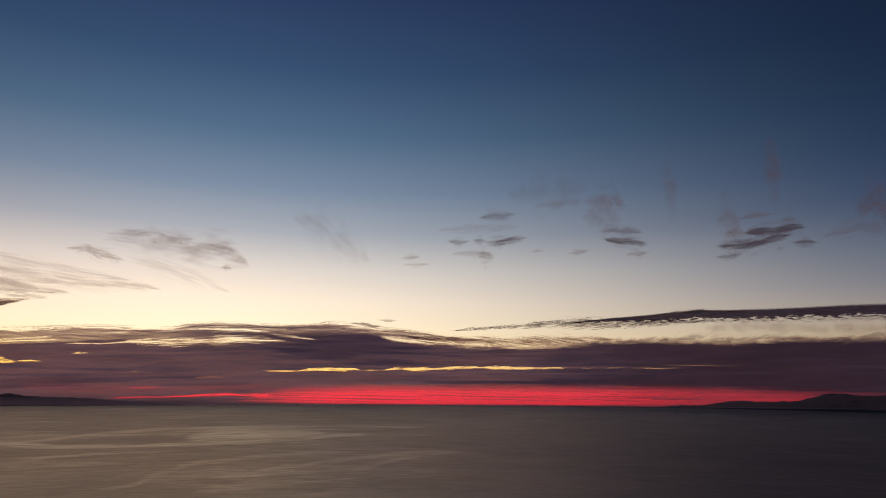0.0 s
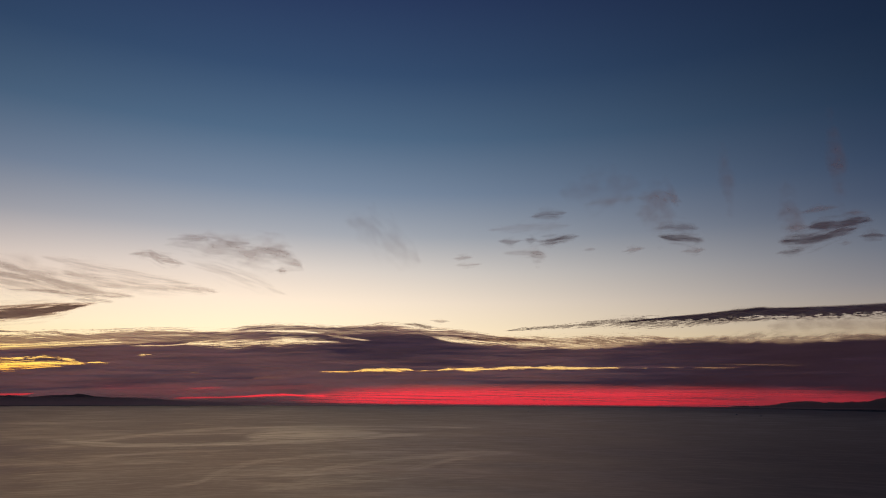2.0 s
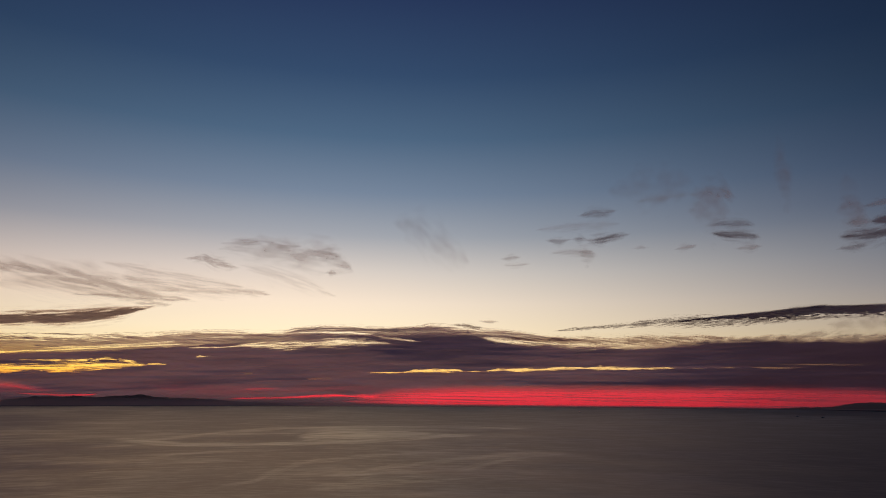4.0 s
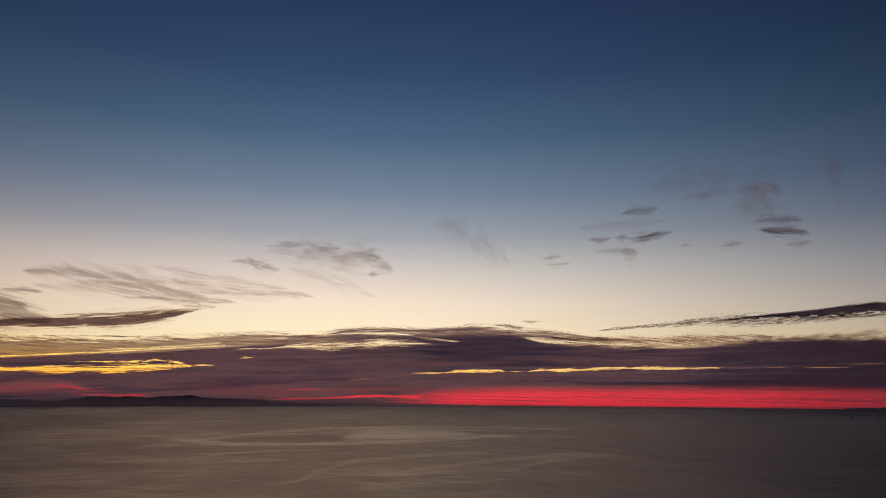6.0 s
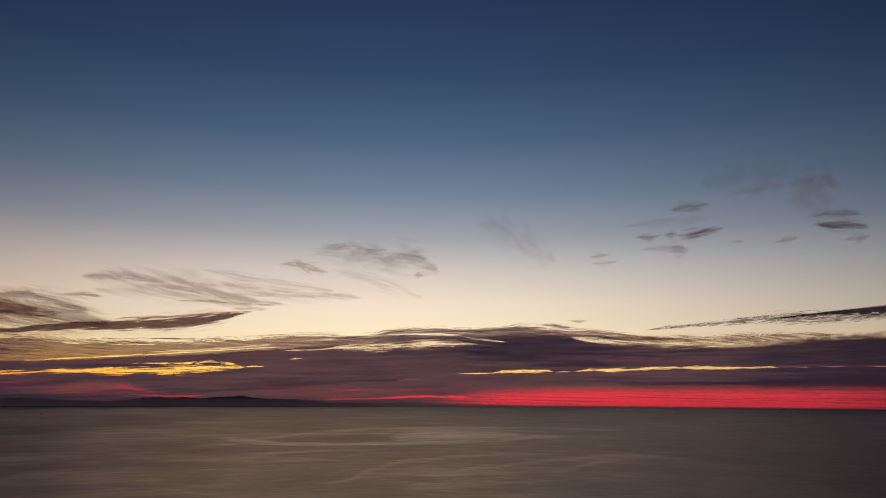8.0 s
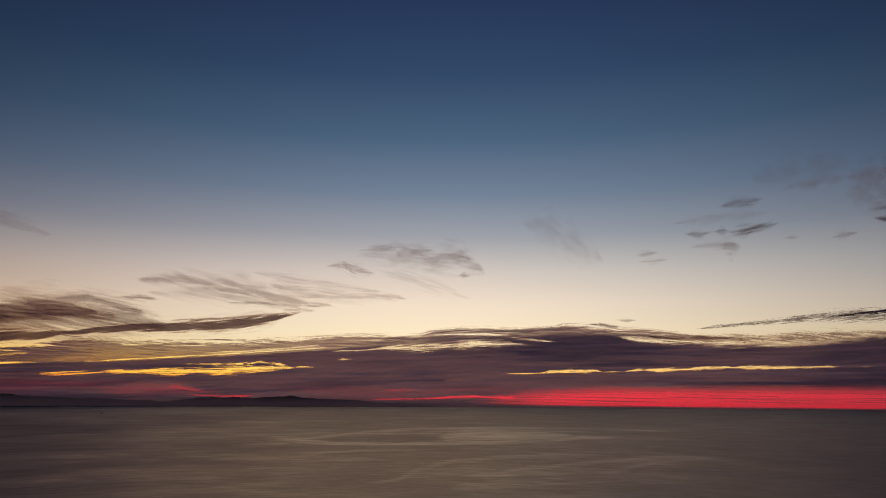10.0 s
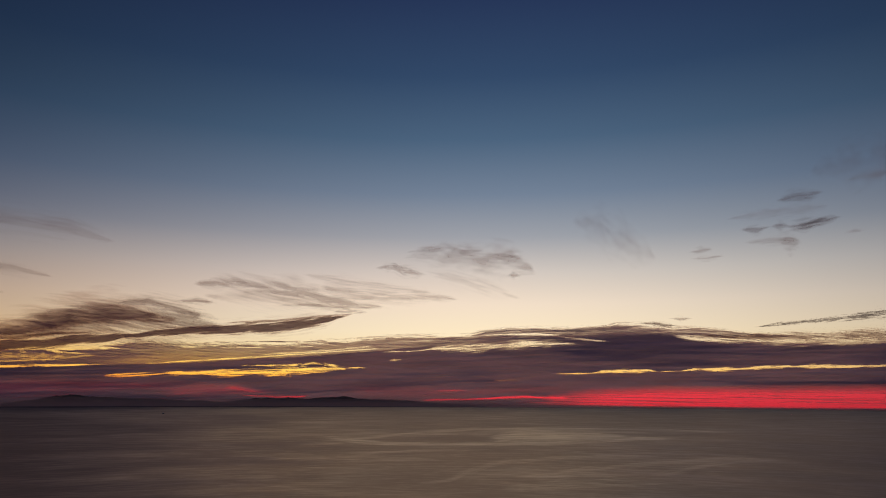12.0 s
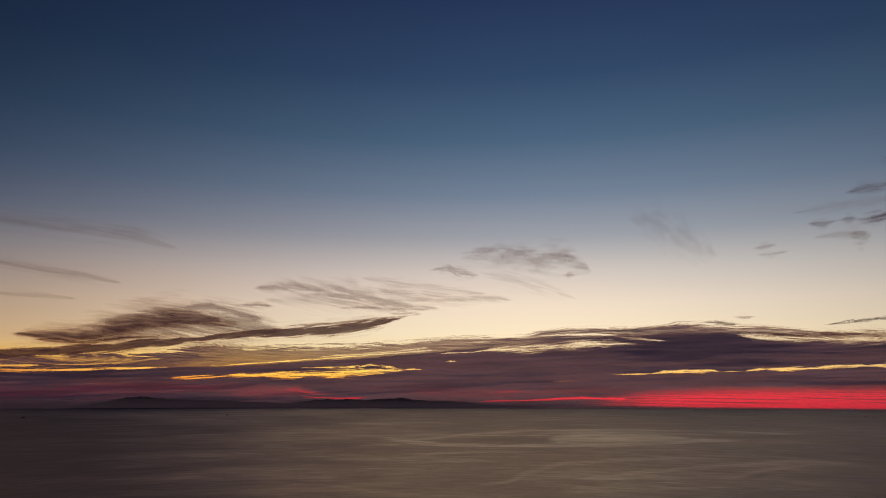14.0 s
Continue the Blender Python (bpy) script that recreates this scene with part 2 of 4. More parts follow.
def build_sea():
    fine = np.arange(-70.0, 40.01, 0.2)
    az = np.concatenate([np.arange(-180.0, -70.0, 5.0), fine, np.arange(45.0, 180.1, 5.0)])
    dip = math.degrees(math.atan(EYE / SHORE))
    down = np.concatenate([np.arange(dip, 4.0, 0.022), np.arange(4.0, 10.0, 0.035), np.array([10.5, 12, 15, 20, 30, 45, 65, 85, 89.99])])
    A, D = np.meshgrid(az, down)
    r = EYE / np.tan(np.radians(D))
    E = -D + LEVEL * np.sin(np.radians(A))
    warp = .25 * fbm(A / 5.0, E / .6, 3, 3)
    # smooth slicks that the currents draw out
    s = np.zeros(A.shape)
    for k, (amount, lu, lv, fade, spine) in enumerate([
        (0.55, 5, 0.08, 2, [(-33.44, -3.53, 0.109), (-29.89, -3.33, 0.094), (-28.19, -3.17, 0.096), (-24.62, -2.8, 0.099), (-20.81, -2.56, 0.102), (-16.76, -2.5, 0.105), (-12.54, -2.43, 0.086), (-6.38, -2.42, 0.066), (-0.97, -2.48, 0.043)]),
        (0.75, 5, 0.08, 2, [(-33.77, -3.3, 0.072), (-32.19, -3.34, 0.185), (-30.54, -3.5, 0.188), (-28.13, -3.71, 0.152), (-24.53, -3.79, 0.158), (-20.71, -3.74, 0.182), (-18.73, -3.65, 0.205), (-15.44, -3.6, 0.21), (-11.63, -3.33, 0.17), (-8.14, -3.07, 0.109), (-4.57, -2.98, 0.065)]),
        (0.85, 5, 0.12, 1.2, [(-20.03, -3.31, 0.081), (-19.16, -3.19, 0.328), (-17.55, -3.08, 0.498), (-15.48, -3.01, 0.546), (-13.36, -2.98, 0.425), (-10.77, -2.99, 0.215), (-8.58, -2.99, 0.086)]),
        (0.35, 5, 0.08, 2, [(-27.52, -2.92, 0.077), (-24.6, -3, 0.198), (-20.78, -2.85, 0.205), (-15.92, -2.63, 0.168), (-11.66, -2.64, 0.128), (-6.37, -2.68, 0.087)]),
        (0.4, 2.5, 0.07, 1.5, [(-26.05, -6.85, 0.075), (-23.89, -6.6, 0.135), (-22.79, -6.42, 0.173), (-21.99, -6.06, 0.198), (-21.13, -5.73, 0.237), (-19.79, -5.33, 0.22), (-18.22, -5, 0.182), (-15.37, -4.72, 0.143), (-11.57, -4.47, 0.105), (-6.32, -4.32, 0.065)]),
        (0.4, 3, 0.08, 2, [(-19.65, -7.15, 0.118), (-16.46, -7.02, 0.16), (-13.16, -6.73, 0.143), (-9.75, -6.53, 0.124), (-5.38, -6.31, 0.084)]),
        (0.4, 3, 0.08, 2, [(-18.14, -6.13, 0.08), (-15.29, -6.04, 0.162), (-12.35, -5.92, 0.123), (-8.91, -5.88, 0.083)]),
        (0.4, 2.5, 0.1, 2, [(-8.03, -5.88, 0.084), (-5.4, -5.38, 0.212), (-3.19, -4.87, 0.215), (-0.95, -4.47, 0.172), (2.64, -4.27, 0.086)]),
        (0.4, 5, 0.08, 2, [(-32.63, -4.96, 0.072), (-29.36, -5.02, 0.092), (-26.59, -4.97, 0.096), (-23.3, -4.88, 0.058)]),
        (0.45, 5, 0.08, 2, [(-30.75, -4.56, 0.055), (-28.06, -4.39, 0.095), (-25.22, -4.25, 0.117), (-22.22, -4.2, 0.079), (-19.49, -4.17, 0.041)]),
        (0.4, 2.5, 0.1, 2, [(-15.89, -6.02, 0.082), (-12.5, -5.51, 0.203), (-8.81, -5.06, 0.203), (-4.91, -4.67, 0.198), (-0.86, -4.34, 0.114), (1.9, -4.28, 0.055)]),
        (0.35, 3, 0.1, 2, [(-19.36, -7.02, 0.083), (-15.91, -6.68, 0.205), (-11.73, -6.37, 0.16), (-8.1, -6.06, 0.079)]),
        (0.4, 3, 0.05, 2, [(-37.19, -2.14, 0.043), (-34.52, -2.12, 0.061), (-31.82, -2.11, 0.044)]),
        (0.4, 2, 0.06, 1, [(-42.72, -3.75, 0.063), (-41.03, -3.77, 0.147), (-39.3, -3.83, 0.085)]),
        (0.35, 2, 0.06, 1, [(-34.92, -3.76, 0.065), (-32.91, -3.72, 0.129), (-30.9, -3.72, 0.065)]),
        (0.35, 4, 0.07, 2, [(-39.7, -4.5, 0.084), (-36.21, -4.78, 0.128), (-31.77, -4.96, 0.17), (-27.3, -4.91, 0.128), (-22.83, -4.95, 0.085)]),
        (0.25, 4, 0.07, 2, [(-59.93, -3.79, 0.055), (-55.58, -3.47, 0.115), (-50.82, -3.18, 0.12), (-45.68, -2.97, 0.083)]),
        (0.25, 4, 0.1, 2, [(-41.29, -6.79, 0.081), (-37.89, -6.6, 0.166), (-33.5, -7.23, 0.124), (-29.08, -7.03, 0.083)]),
    ]):
        s = np.maximum(s, 0.9 * amount * strand(A, E + .12 * warp, spine, lu, lv, 30 + 5 * k, .6, 1.2, fat=1.3, fade=fade, lump=.35))
    lens = strand(A, E, [(-29.21, -3.38, 0.076), (-27.47, -3.38, 0.195), (-24.58, -3.28, 0.277), (-21.92, -3.28, 0.24), (-19.95, -3.31, 0.162), (-18.95, -3.32, 0.041)], 6.0, .1, 8, .4, 1.0, fat=1.3, fade=1.5, lump=.2)
    streaks = fbm(A / 7.0, (E + warp * .3) / .07, 40, 5, .62)
    patches = fbm(A / 14.0, E / .9, 45, 4, .5)
    ripples = fbm(A / 2.2, np.log(np.maximum(D, .1)) * 60.0, 47, 4, .65) * ease(11, 8, D)
    chop = fbm(A / 4.5, E / .036, 52, 3, .6) * ease(10, 7, D)
    s = s + .22 * chop + .12 * ripples + .28 * ease(-.5, .9, streaks + .4 * patches) + .14 * ease(-.3, .8, patches)
    s = s * (1 - .75 * lens) - .08 * lens
    # painted fall-off: the gloss dims to both sides, away from the sunset
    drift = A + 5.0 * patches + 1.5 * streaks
    side_dim = np.maximum(ease(-17, 24, drift) ** .85 * (.72 + .28 * ease(1.5, 4.5, D)), ease(-32, -56, drift))
    X, Y = r * np.sin(np.radians(A)), r * np.cos(np.radians(A))
    swell = 0.3 * fbm(X / 60, Y / 60, 50, 3) * ease(800, 280, r) * (D < 12)
    sea = sheet("water", np.stack([X, Y, swell], -1)[:, ::-1], np.ones(A.shape, bool), SEA, slick=np.clip(s, 0, 1)[:, ::-1], side_dim=side_dim[:, ::-1])
    tagged(sea, "calm grey-brown evening sea with pale smooth slicks", "sea", kind="structure")


build_sea()

# ---------------------------------------------------------------- far land


def ridge(name, label, near, far, skyline, seed):
    """A hilly coast: near gives the waterline's distance by bearing, skyline the crest's elevation."""
    k = np.array(skyline, float)
    az = np.arange(k[0, 0], k[-1, 0] + 0.01, 0.05)
    depth = np.linspace(0, 1, 26)
    A, T = np.meshgrid(az, depth)
    d0 = np.interp(A, *np.array(near, float).T)
    r = d0 + far * T
    crest = EYE + (d0 + far * 0.5) * np.tan(np.radians(np.interp(A, k[:, 0], k[:, 1]) - LEVEL * np.sin(np.radians(A))))
    crest = np.maximum(crest, 0) * (1 + 0.03 * fbm(A / 0.8, A * 0 + 3.3, seed, 4)) + 1.3 * fbm(A / .35, A * 0 + 7.1, seed + 3, 3)
    form = np.where(T < .5, ease(0, .5, T) ** .8, ease(1, .5, T))
    z = crest * form * (1 + 0.06 * fbm(A / 1.1, T * 4, seed + 9, 4) * (np.abs(T - .5) > .02)) - .8
    p = np.stack([r * np.sin(np.radians(A)), r * np.cos(np.radians(A)), z], -1)
    ob = sheet(name, p, np.ones(A.shape, bool), LAND)
    tagged(ob, label, name)
    return ob


ridge("island", "low hazy dark island on the horizon", [(-60, 2530), (-36, 2530)], 146,
      [(-56.53, -1.06), (-54.79, -0.65), (-53.52, -0.47), (-52.79, -0.29), (-52.04, -0.16), (-51.28, -0.1), (-50.62, -0.11), (-49.91, -0.21), (-48.63, -0.25), (-47.3, -0.31), (-45.65, -0.34), (-44.4, -0.4), (-43.34, -0.46), (-42.27, -0.44), (-41.19, -0.54), (-39.88, -0.64), (-38.11, -1.12)], 61)
ridge("island", "long hazy dark island with a small peak on the horizon", [(-44, 2560), (-18, 2590)], 146,
      [(-42.66, -1.13), (-39.89, -0.47), (-38.8, -0.33), (-38.05, -0.24), (-37.03, -0.22), (-36.36, -0.28), (-35.69, -0.17), (-34.93, -0.23), (-34.12, -0.27), (-33.31, -0.17), (-32.4, -0.15), (-31.85, -0.14), (-31.45, -0.08), (-31.04, -0.1), (-30.35, -0.23), (-29.12, -0.29), (-27.3, -0.3), (-26.02, -0.38), (-24.79, -0.51), (-21.85, -0.6), (-18.29, -1.01)], 71)
ridge("headland", "dark hilly headland running out into the sea", [(14, 2644), (20.5, 2559), (24, 2362), (28, 2239), (32, 2126), (50, 1969)], 186,
      [(14.63, -0.73), (17.08, -0.64), (18.62, -0.53), (20.24, -0.49), (21.05, -0.36), (21.77, -0.2), (22.91, -0.13), (24.17, -0.2), (25.68, -0.16), (26.67, -0.11), (27.27, 0.07), (27.82, 0.16), (28.37, 0.34), (28.94, 0.46), (29.5, 0.42), (29.98, 0.39), (30.51, 0.28), (32.12, 0.29), (38, .35), (44, .3), (50, -.9)], 81)

# ---------------------------------------------------------------- clouds


def shell(A, E, d, r, bulge, seed):
    """Cloud surface that swells towards the viewer where it is dense."""
    return place(A, E, r - bulge * d * (0.7 + 0.5 * fbm(A / 2.5, E / .5, seed, 3)))


def cloud_bank():
    az, e = np.arange(-75.0, 46.01, 0.08), np.arange(-0.95, 6.7, 0.026)
    A, E = np.meshgrid(az, e)
    comb = E - .035 * np.minimum(A + 15, 0)
    streak = fbm(A / 5.0, comb / .24, 101, 6, .6)
    fine = fbm(A / 1.1, comb / .09, 111, 4, .6)
    puffs = fbm(A / .9, E / .35, 117, 5, .6)
    top = np.interp(A, [-75, -61.65, -60.37, -56.95, -54.41, -51.75, -49.39, -48, -46.14, -44.44, -40.97, -38.3, -35.59, -32.85, -30.08, -27.76, -24.97, -21.28, -20.36, -18.08, -15.83, -13.62, -11.46, -9.32, -7.46, -5.26, -2.93, -0.7, 2.22, 5.45, 8.19, 10.45, 12.24, 16.61, 19.95, 22.77, 24.73, 27.36, 32.53, 46],
                    [2, 2.56, 2.72, 2.88, 3.01, 3, 3.24, 3.58, 3.72, 3.63, 3.75, 3.69, 3.87, 4.14, 4.39, 4.52, 4.67, 4.76, 5.02, 5.28, 5.36, 5.31, 5.35, 5.61, 5.51, 5.27, 5.07, 4.78, 4.1, 4.07, 4.07, 4.11, 4.32, 4.41, 4.23, 4.17, 4.21, 4.27, 4.14, 4.1])
    east = ease(2, 14, A)
    under = top - E + (1 - east) * (.30 * streak + .10 * fine) + east * (.12 * puffs + .05 * streak)
    under = under + .10 * ease(-30, -36, A) * fine
    d = ease(-.10 - .28 * east, .30, under)
    # the upper storey is thin and combed on the sunward side
    storey = np.interp(A, [-75, -50, -30, -10, 0, 8], [1.6, 1.5, 1.0, .9, .6, .2])
    sweep = E - top + .22 * fbm(A / 5.0, E / 1.2, 104, 3)
    combed = fbm(A / 7.0, sweep / .07, 105, 5, .62)
    thin = ease(9, -2, A) * ease(storey, storey * .25, top - E)
    d = d * (1 - .46 * thin * ease(-.35, .75, .35 * streak + .9 * combed))

    # a thin brown sheet hangs over the sunset side, above the dense layer
    floor = np.interp(A, [-60.26, -54.32, -49.3, -46.04, -43.08, -40.04, -36.47, -34.2, -31.91, -29.15, -25.9, -22.44], [1.84, 2.07, 2.1, 2.25, 2.47, 2.72, 2.98, 3.16, 3.35, 3.6, 3.89, 4.07])
    hang = fbm(A / 5.0, (E + .05 * A + .2 * fbm(A / 6.0, E, 106, 2)) / .055, 107, 5, .62)
    west = ease(-22.5, -28, A)
    web = (.77 + .20 * ease(-44, -51, A) + .18 * hang + .06 * fine).clip(0, 1) * ease(-.22, .10, under + .22 * hang)
    d = d * (1 - west) + west * np.maximum(ease(-.05, .10, floor - E + .05 * fine + .04 * streak), web)

    def gap(spine, lu, lv, seed, rag=.6, soft=.6, depth=1.0, fibre=.02, fat=1.5, fade=.5, low=0.0, lump=.5):
        return 1 - depth * strand(A, E, spine, lu, lv, seed, rag, soft, fibre, fat, fade, low, lump)

    # lit slits in the upper storey
    d = d * gap([(-25.69, 3.57, 0.046), (-24.07, 3.8, 0.137), (-21.78, 3.89, 0.273), (-19.95, 3.98, 0.317), (-18.14, 4.1, 0.316), (-16.34, 4.22, 0.269), (-14.13, 4.24, 0.178), (-12.19, 4.17, 0.044)], 2.2, .06, 121, 1.5, 1.6, .95, .04, 1.0, 1.5, -.3, .3)
    d = d * gap([(-17.89, 4.91, 0.045), (-15.87, 4.98, 0.09), (-13.76, 4.86, 0.045)], 2.2, .06, 122, 1.0, 1.3, .8, .0, 1.1, 1.0, -.4, .3)
    d = d * gap([(-13.46, 4.59, 0.044), (-11.53, 4.47, 0.066), (-10.05, 4.36, 0.044)], 2.2, .06, 123, 1.0, 1.3, .7, -.03, 1.1, 1.0, -.4, .3)
    d = d * gap([(-5.12, 4.68, 0.046), (-3.82, 4.47, 0.16), (-2.43, 4.39, 0.206), (-0.11, 4.33, 0.206), (2.21, 4.3, 0.16), (4.52, 4.36, 0.091), (5.67, 4.41, 0.046)], 2.2, .06, 124, 1.5, 1.6, .95, -.04, 1.0, 1.5, -.3, .3)
    d = np.maximum(d, .93 * strand(A, E, [(-21.3, 4.8, 0.091), (-19.47, 5.06, 0.182), (-15.86, 5.21, 0.157), (-13.22, 5.12, 0.267), (-11.07, 4.99, 0.396), (-8.55, 4.93, 0.477), (-7.11, 4.98, 0.344), (-5.71, 4.86, 0.17)], 4.0, .06, 129, .9, 1.3, .02, 1.0, 1.0, -.2, .3))
    d = d * gap([(-20.59, 4.89, 0.037), (-18.09, 4.98, 0.114), (-15.85, 4.98, 0.112), (-13.73, 4.91, 0.036)], 2.5, 0.06, 501, 1.0, 1.1, 0.85, 0.01, 0.9, 0.8, -0.2, 0.4)
    d = d * gap([(-14.09, 4.78, 0.036), (-11.93, 4.57, 0.07), (-10.24, 4.36, 0.035)], 2.5, 0.06, 502, 1.0, 1.1, 0.8, 0.01, 0.9, 0.8, -0.2, 0.4)
    d = d * gap([(-5.3, 4.76, 0.064), (-3.36, 4.5, 0.166), (-1.48, 4.38, 0.164), (0.34, 4.23, 0.121), (2.47, 4.26, 0.059)], 2.5, 0.06, 503, 1.0, 1.1, 0.85, 0.01, 0.9, 0.8, -0.2, 0.4)
    d = np.maximum(d, 0.95 * strand(A, E, [(-21.51, 4.67, 0.068), (-20.13, 5.07, 0.138), (-18.08, 5.26, 0.137), (-15.83, 5.32, 0.135), (-13.63, 5.26, 0.156), (-11.46, 5.31, 0.22), (-9.33, 5.46, 0.217), (-7.67, 5.43, 0.129), (-5.46, 5.19, 0.042)], 3, 0.07, 511, 0.7, 1.1, .02, 1.0, 1.0, -.2, .4))
    d = np.maximum(d, 0.95 * strand(A, E, [(-24.97, 4.49, 0.068), (-22.66, 4.55, 0.182), (-19.91, 4.64, 0.182), (-17.2, 4.66, 0.158), (-14.1, 4.64, 0.156), (-11.92, 4.83, 0.176), (-9.37, 4.87, 0.217), (-6.89, 4.89, 0.172), (-4.3, 4.9, 0.063)], 3, 0.07, 512, 0.7, 1.1, .02, 1.0, 1.0, -.2, .4))
    d = np.maximum(d, 0.85 * strand(A, E, [(-23.36, 4.17, 0.045), (-21.29, 4.37, 0.137), (-18.56, 4.35, 0.114), (-16.99, 4.32, 0.036)], 2, 0.07, 513, 0.7, 1.1, .02, 1.0, 1.0, -.2, .4))
    d = np.maximum(d, 0.8 * strand(A, E, [(-5.66, 5.16, 0.042), (-3.31, 5.12, 0.168), (-1.42, 4.97, 0.123), (0.38, 4.66, 0.121), (2.15, 4.51, 0.12), (3.87, 4.56, 0.039)], 2, 0.08, 514, 1, 1.1, .02, 1.0, 1.0, -.2, .4))
    # gold slits lower down
    d = d * gap([(-14.4, 1.81, 0.022), (-12.75, 1.83, 0.053), (-11.52, 1.86, 0.027), (-10.77, 1.96, 0.111), (-9.21, 2.03, 0.179), (-6.96, 2.06, 0.072), (-6.5, 1.97, 0.013), (-5.82, 1.98, 0.045), (-4.91, 2.0, 0.014), (-3.77, 2.15, 0.113), (-1.93, 2.12, 0.181), (-0.09, 2.18, 0.091), (1.29, 2.29, 0.127), (2.44, 2.3, 0.113), (3.13, 2.3, 0.054), (4.51, 2.27, 0.181), (6.33, 2.28, 0.135), (7.69, 2.24, 0.054), (9.27, 2.29, 0.081), (10.17, 2.29, 0.013)], 1.4, .06, 131, 1.0, .9, 1, .01, .95, .2, -.2, .3)
    d = d * gap([(10.61, 2.25, 0.009), (11.72, 2.25, 0.031), (12.6, 2.3, 0.013), (13.91, 2.3, 0.04), (14.78, 2.3, 0.009), (15.64, 2.29, 0.022), (16.91, 2.25, 0.048), (18.17, 2.25, 0.03), (19.2, 2.29, 0.009)], 1.4, .06, 132, .6, 1.0, .5, .01, 1.0, .2, -.25, .2)
    d = d * gap([(16.92, 2.51, 0.017), (20.24, 2.45, 0.038), (23.61, 2.39, 0.012)], 2.0, .06, 133, .6, 1.0, .38, .01, 1.0, .5, -.25, .2)
    d = d * gap([(-24.19, 1.56, 0.041), (-23.69, 1.58, 0.062), (-23.19, 1.59, 0.042)], .8, .1, 144, 1.0, .8, .3, .02, .7)
    d = d * gap([(-19.49, 1.24, 0.042), (-18.26, 1.3, 0.086), (-17.01, 1.28, 0.043)], .8, .1, 145, 1.0, .8, .15, .02, .7)
    d = d * gap([(-49.23, 1.25, 0.042), (-48.03, 1.31, 0.106), (-45.98, 1.43, 0.15), (-43.89, 1.57, 0.174), (-40.87, 1.63, 0.242), (-38.22, 1.7, 0.267), (-35.53, 1.82, 0.292), (-33.72, 1.97, 0.27), (-31.89, 2.08, 0.158), (-31.11, 2.13, 0.068)], 2.6, 0.085, 134, 1.5, 1.2, 1, 0.02, 0.98, 0.5, -0.2, 0.4)
    d = d * gap([(-31.21, 2.15, 0.045), (-30.29, 2.2, 0.068), (-29.69, 2.16, 0.036)], 1, 0.04, 181, 0.6, 0.9, 0.9, 0.02, 0.8, 0.2, -0.2, 0.4)
    d = d * gap([(-39.58, 2.22, 0.036), (-37.35, 2.27, 0.058), (-35.09, 2.36, 0.09), (-33.73, 2.51, 0.09), (-32.36, 2.34, 0.1), (-31.67, 2.26, 0.036)], 0.8, 0.06, 183, 2.0, 1.2, 0.85, 0.02, 0.8, 0.5, -0.2, 0.4)
    d = d * gap([(-46.45, 2.24, 0.052), (-44.36, 2.39, 0.07), (-42.22, 2.58, 0.07), (-39.16, 2.85, 0.072), (-36.48, 3.07, 0.081), (-34.21, 3.28, 0.073), (-31.92, 3.48, 0.064), (-28.68, 3.74, 0.046)], 1.6, 0.05, 135, 1.4, 1.1, 0.9, 0.02, 0.8, 0.5, -0.2, 0.4)
    d = d * gap([(-38.28, 3.09, 0.045), (-36.03, 3.25, 0.091), (-33.75, 3.42, 0.114), (-31.92, 3.62, 0.091), (-29.15, 3.96, 0.068)], 1.5, 0.04, 136, 1.2, 1.1, 0.7, 0.02, 0.8, 0.5, -0.2, 0.4)
    d = d * gap([(-61.21, 1.58, 0.112), (-60.24, 1.65, 0.123), (-58.22, 1.68, 0.14), (-55.76, 1.77, 0.128), (-53.18, 1.91, 0.123), (-51.27, 1.99, 0.1), (-49.3, 2.1, 0.042)], 2.5, 0.06, 137, 1.4, 1.1, 1, 0.02, 0.8, 0.5, -0.2, 0.4)
    d = d * gap([(-61.25, 1.91, 0.09), (-58.94, 1.99, 0.101), (-57.74, 2.06, 0.04)], 2, 0.05, 138, 0.8, 0.9, 0.9, 0.02, 0.8, 0.5, -0.2, 0.4)
    d = d * gap([(-57.22, 2.1, 0.032), (-55.43, 2.16, 0.057), (-53.22, 2.3, 0.049), (-51.69, 2.42, 0.025)], 1.4, 0.04, 139, 1.2, 1, 0.7, 0.02, 0.8, 0.5, -0.2, 0.4)
    d = d * gap([(-58.33, 2.71, 0.04), (-56.91, 2.56, 0.2), (-55.1, 2.5, 0.243), (-53.24, 2.55, 0.246), (-51.51, 2.55, 0.126), (-49.75, 2.76, 0.042)], 0.5, 0.045, 140, 1.5, 1.5, 0.5, 0.06, 0.8, 0.5, -0.2, 0.4)
    d = d * gap([(-54.79, 3.07, 0.041), (-53.3, 3.21, 0.104), (-51.76, 3.21, 0.166), (-50.2, 3.34, 0.212), (-49.02, 3.64, 0.212), (-47.81, 3.89, 0.129)], 1.5, 0.05, 141, 0.8, 1, 0.95, 0.02, 0.8, 0.5, -0.2, 0.4)
    d = d * gap([(-60.98, 2.31, 0.038), (-60.32, 2.34, 0.058), (-59.49, 2.36, 0.038)], 1, 0.04, 172, 0.8, 1, 0.5, 0.02, 0.8, 0.5, -0.2, 0.4)
    d = d * gap([(-27.94, 2.78, 0.045), (-27.39, 2.83, 0.1), (-26.93, 2.88, 0.045), (-26.28, 2.66, 0.027)], 0.8, 0.05, 142, 1.5, 1.2, 0.7, 0.02, 0.6, 0.5, -0.2, 0.4)
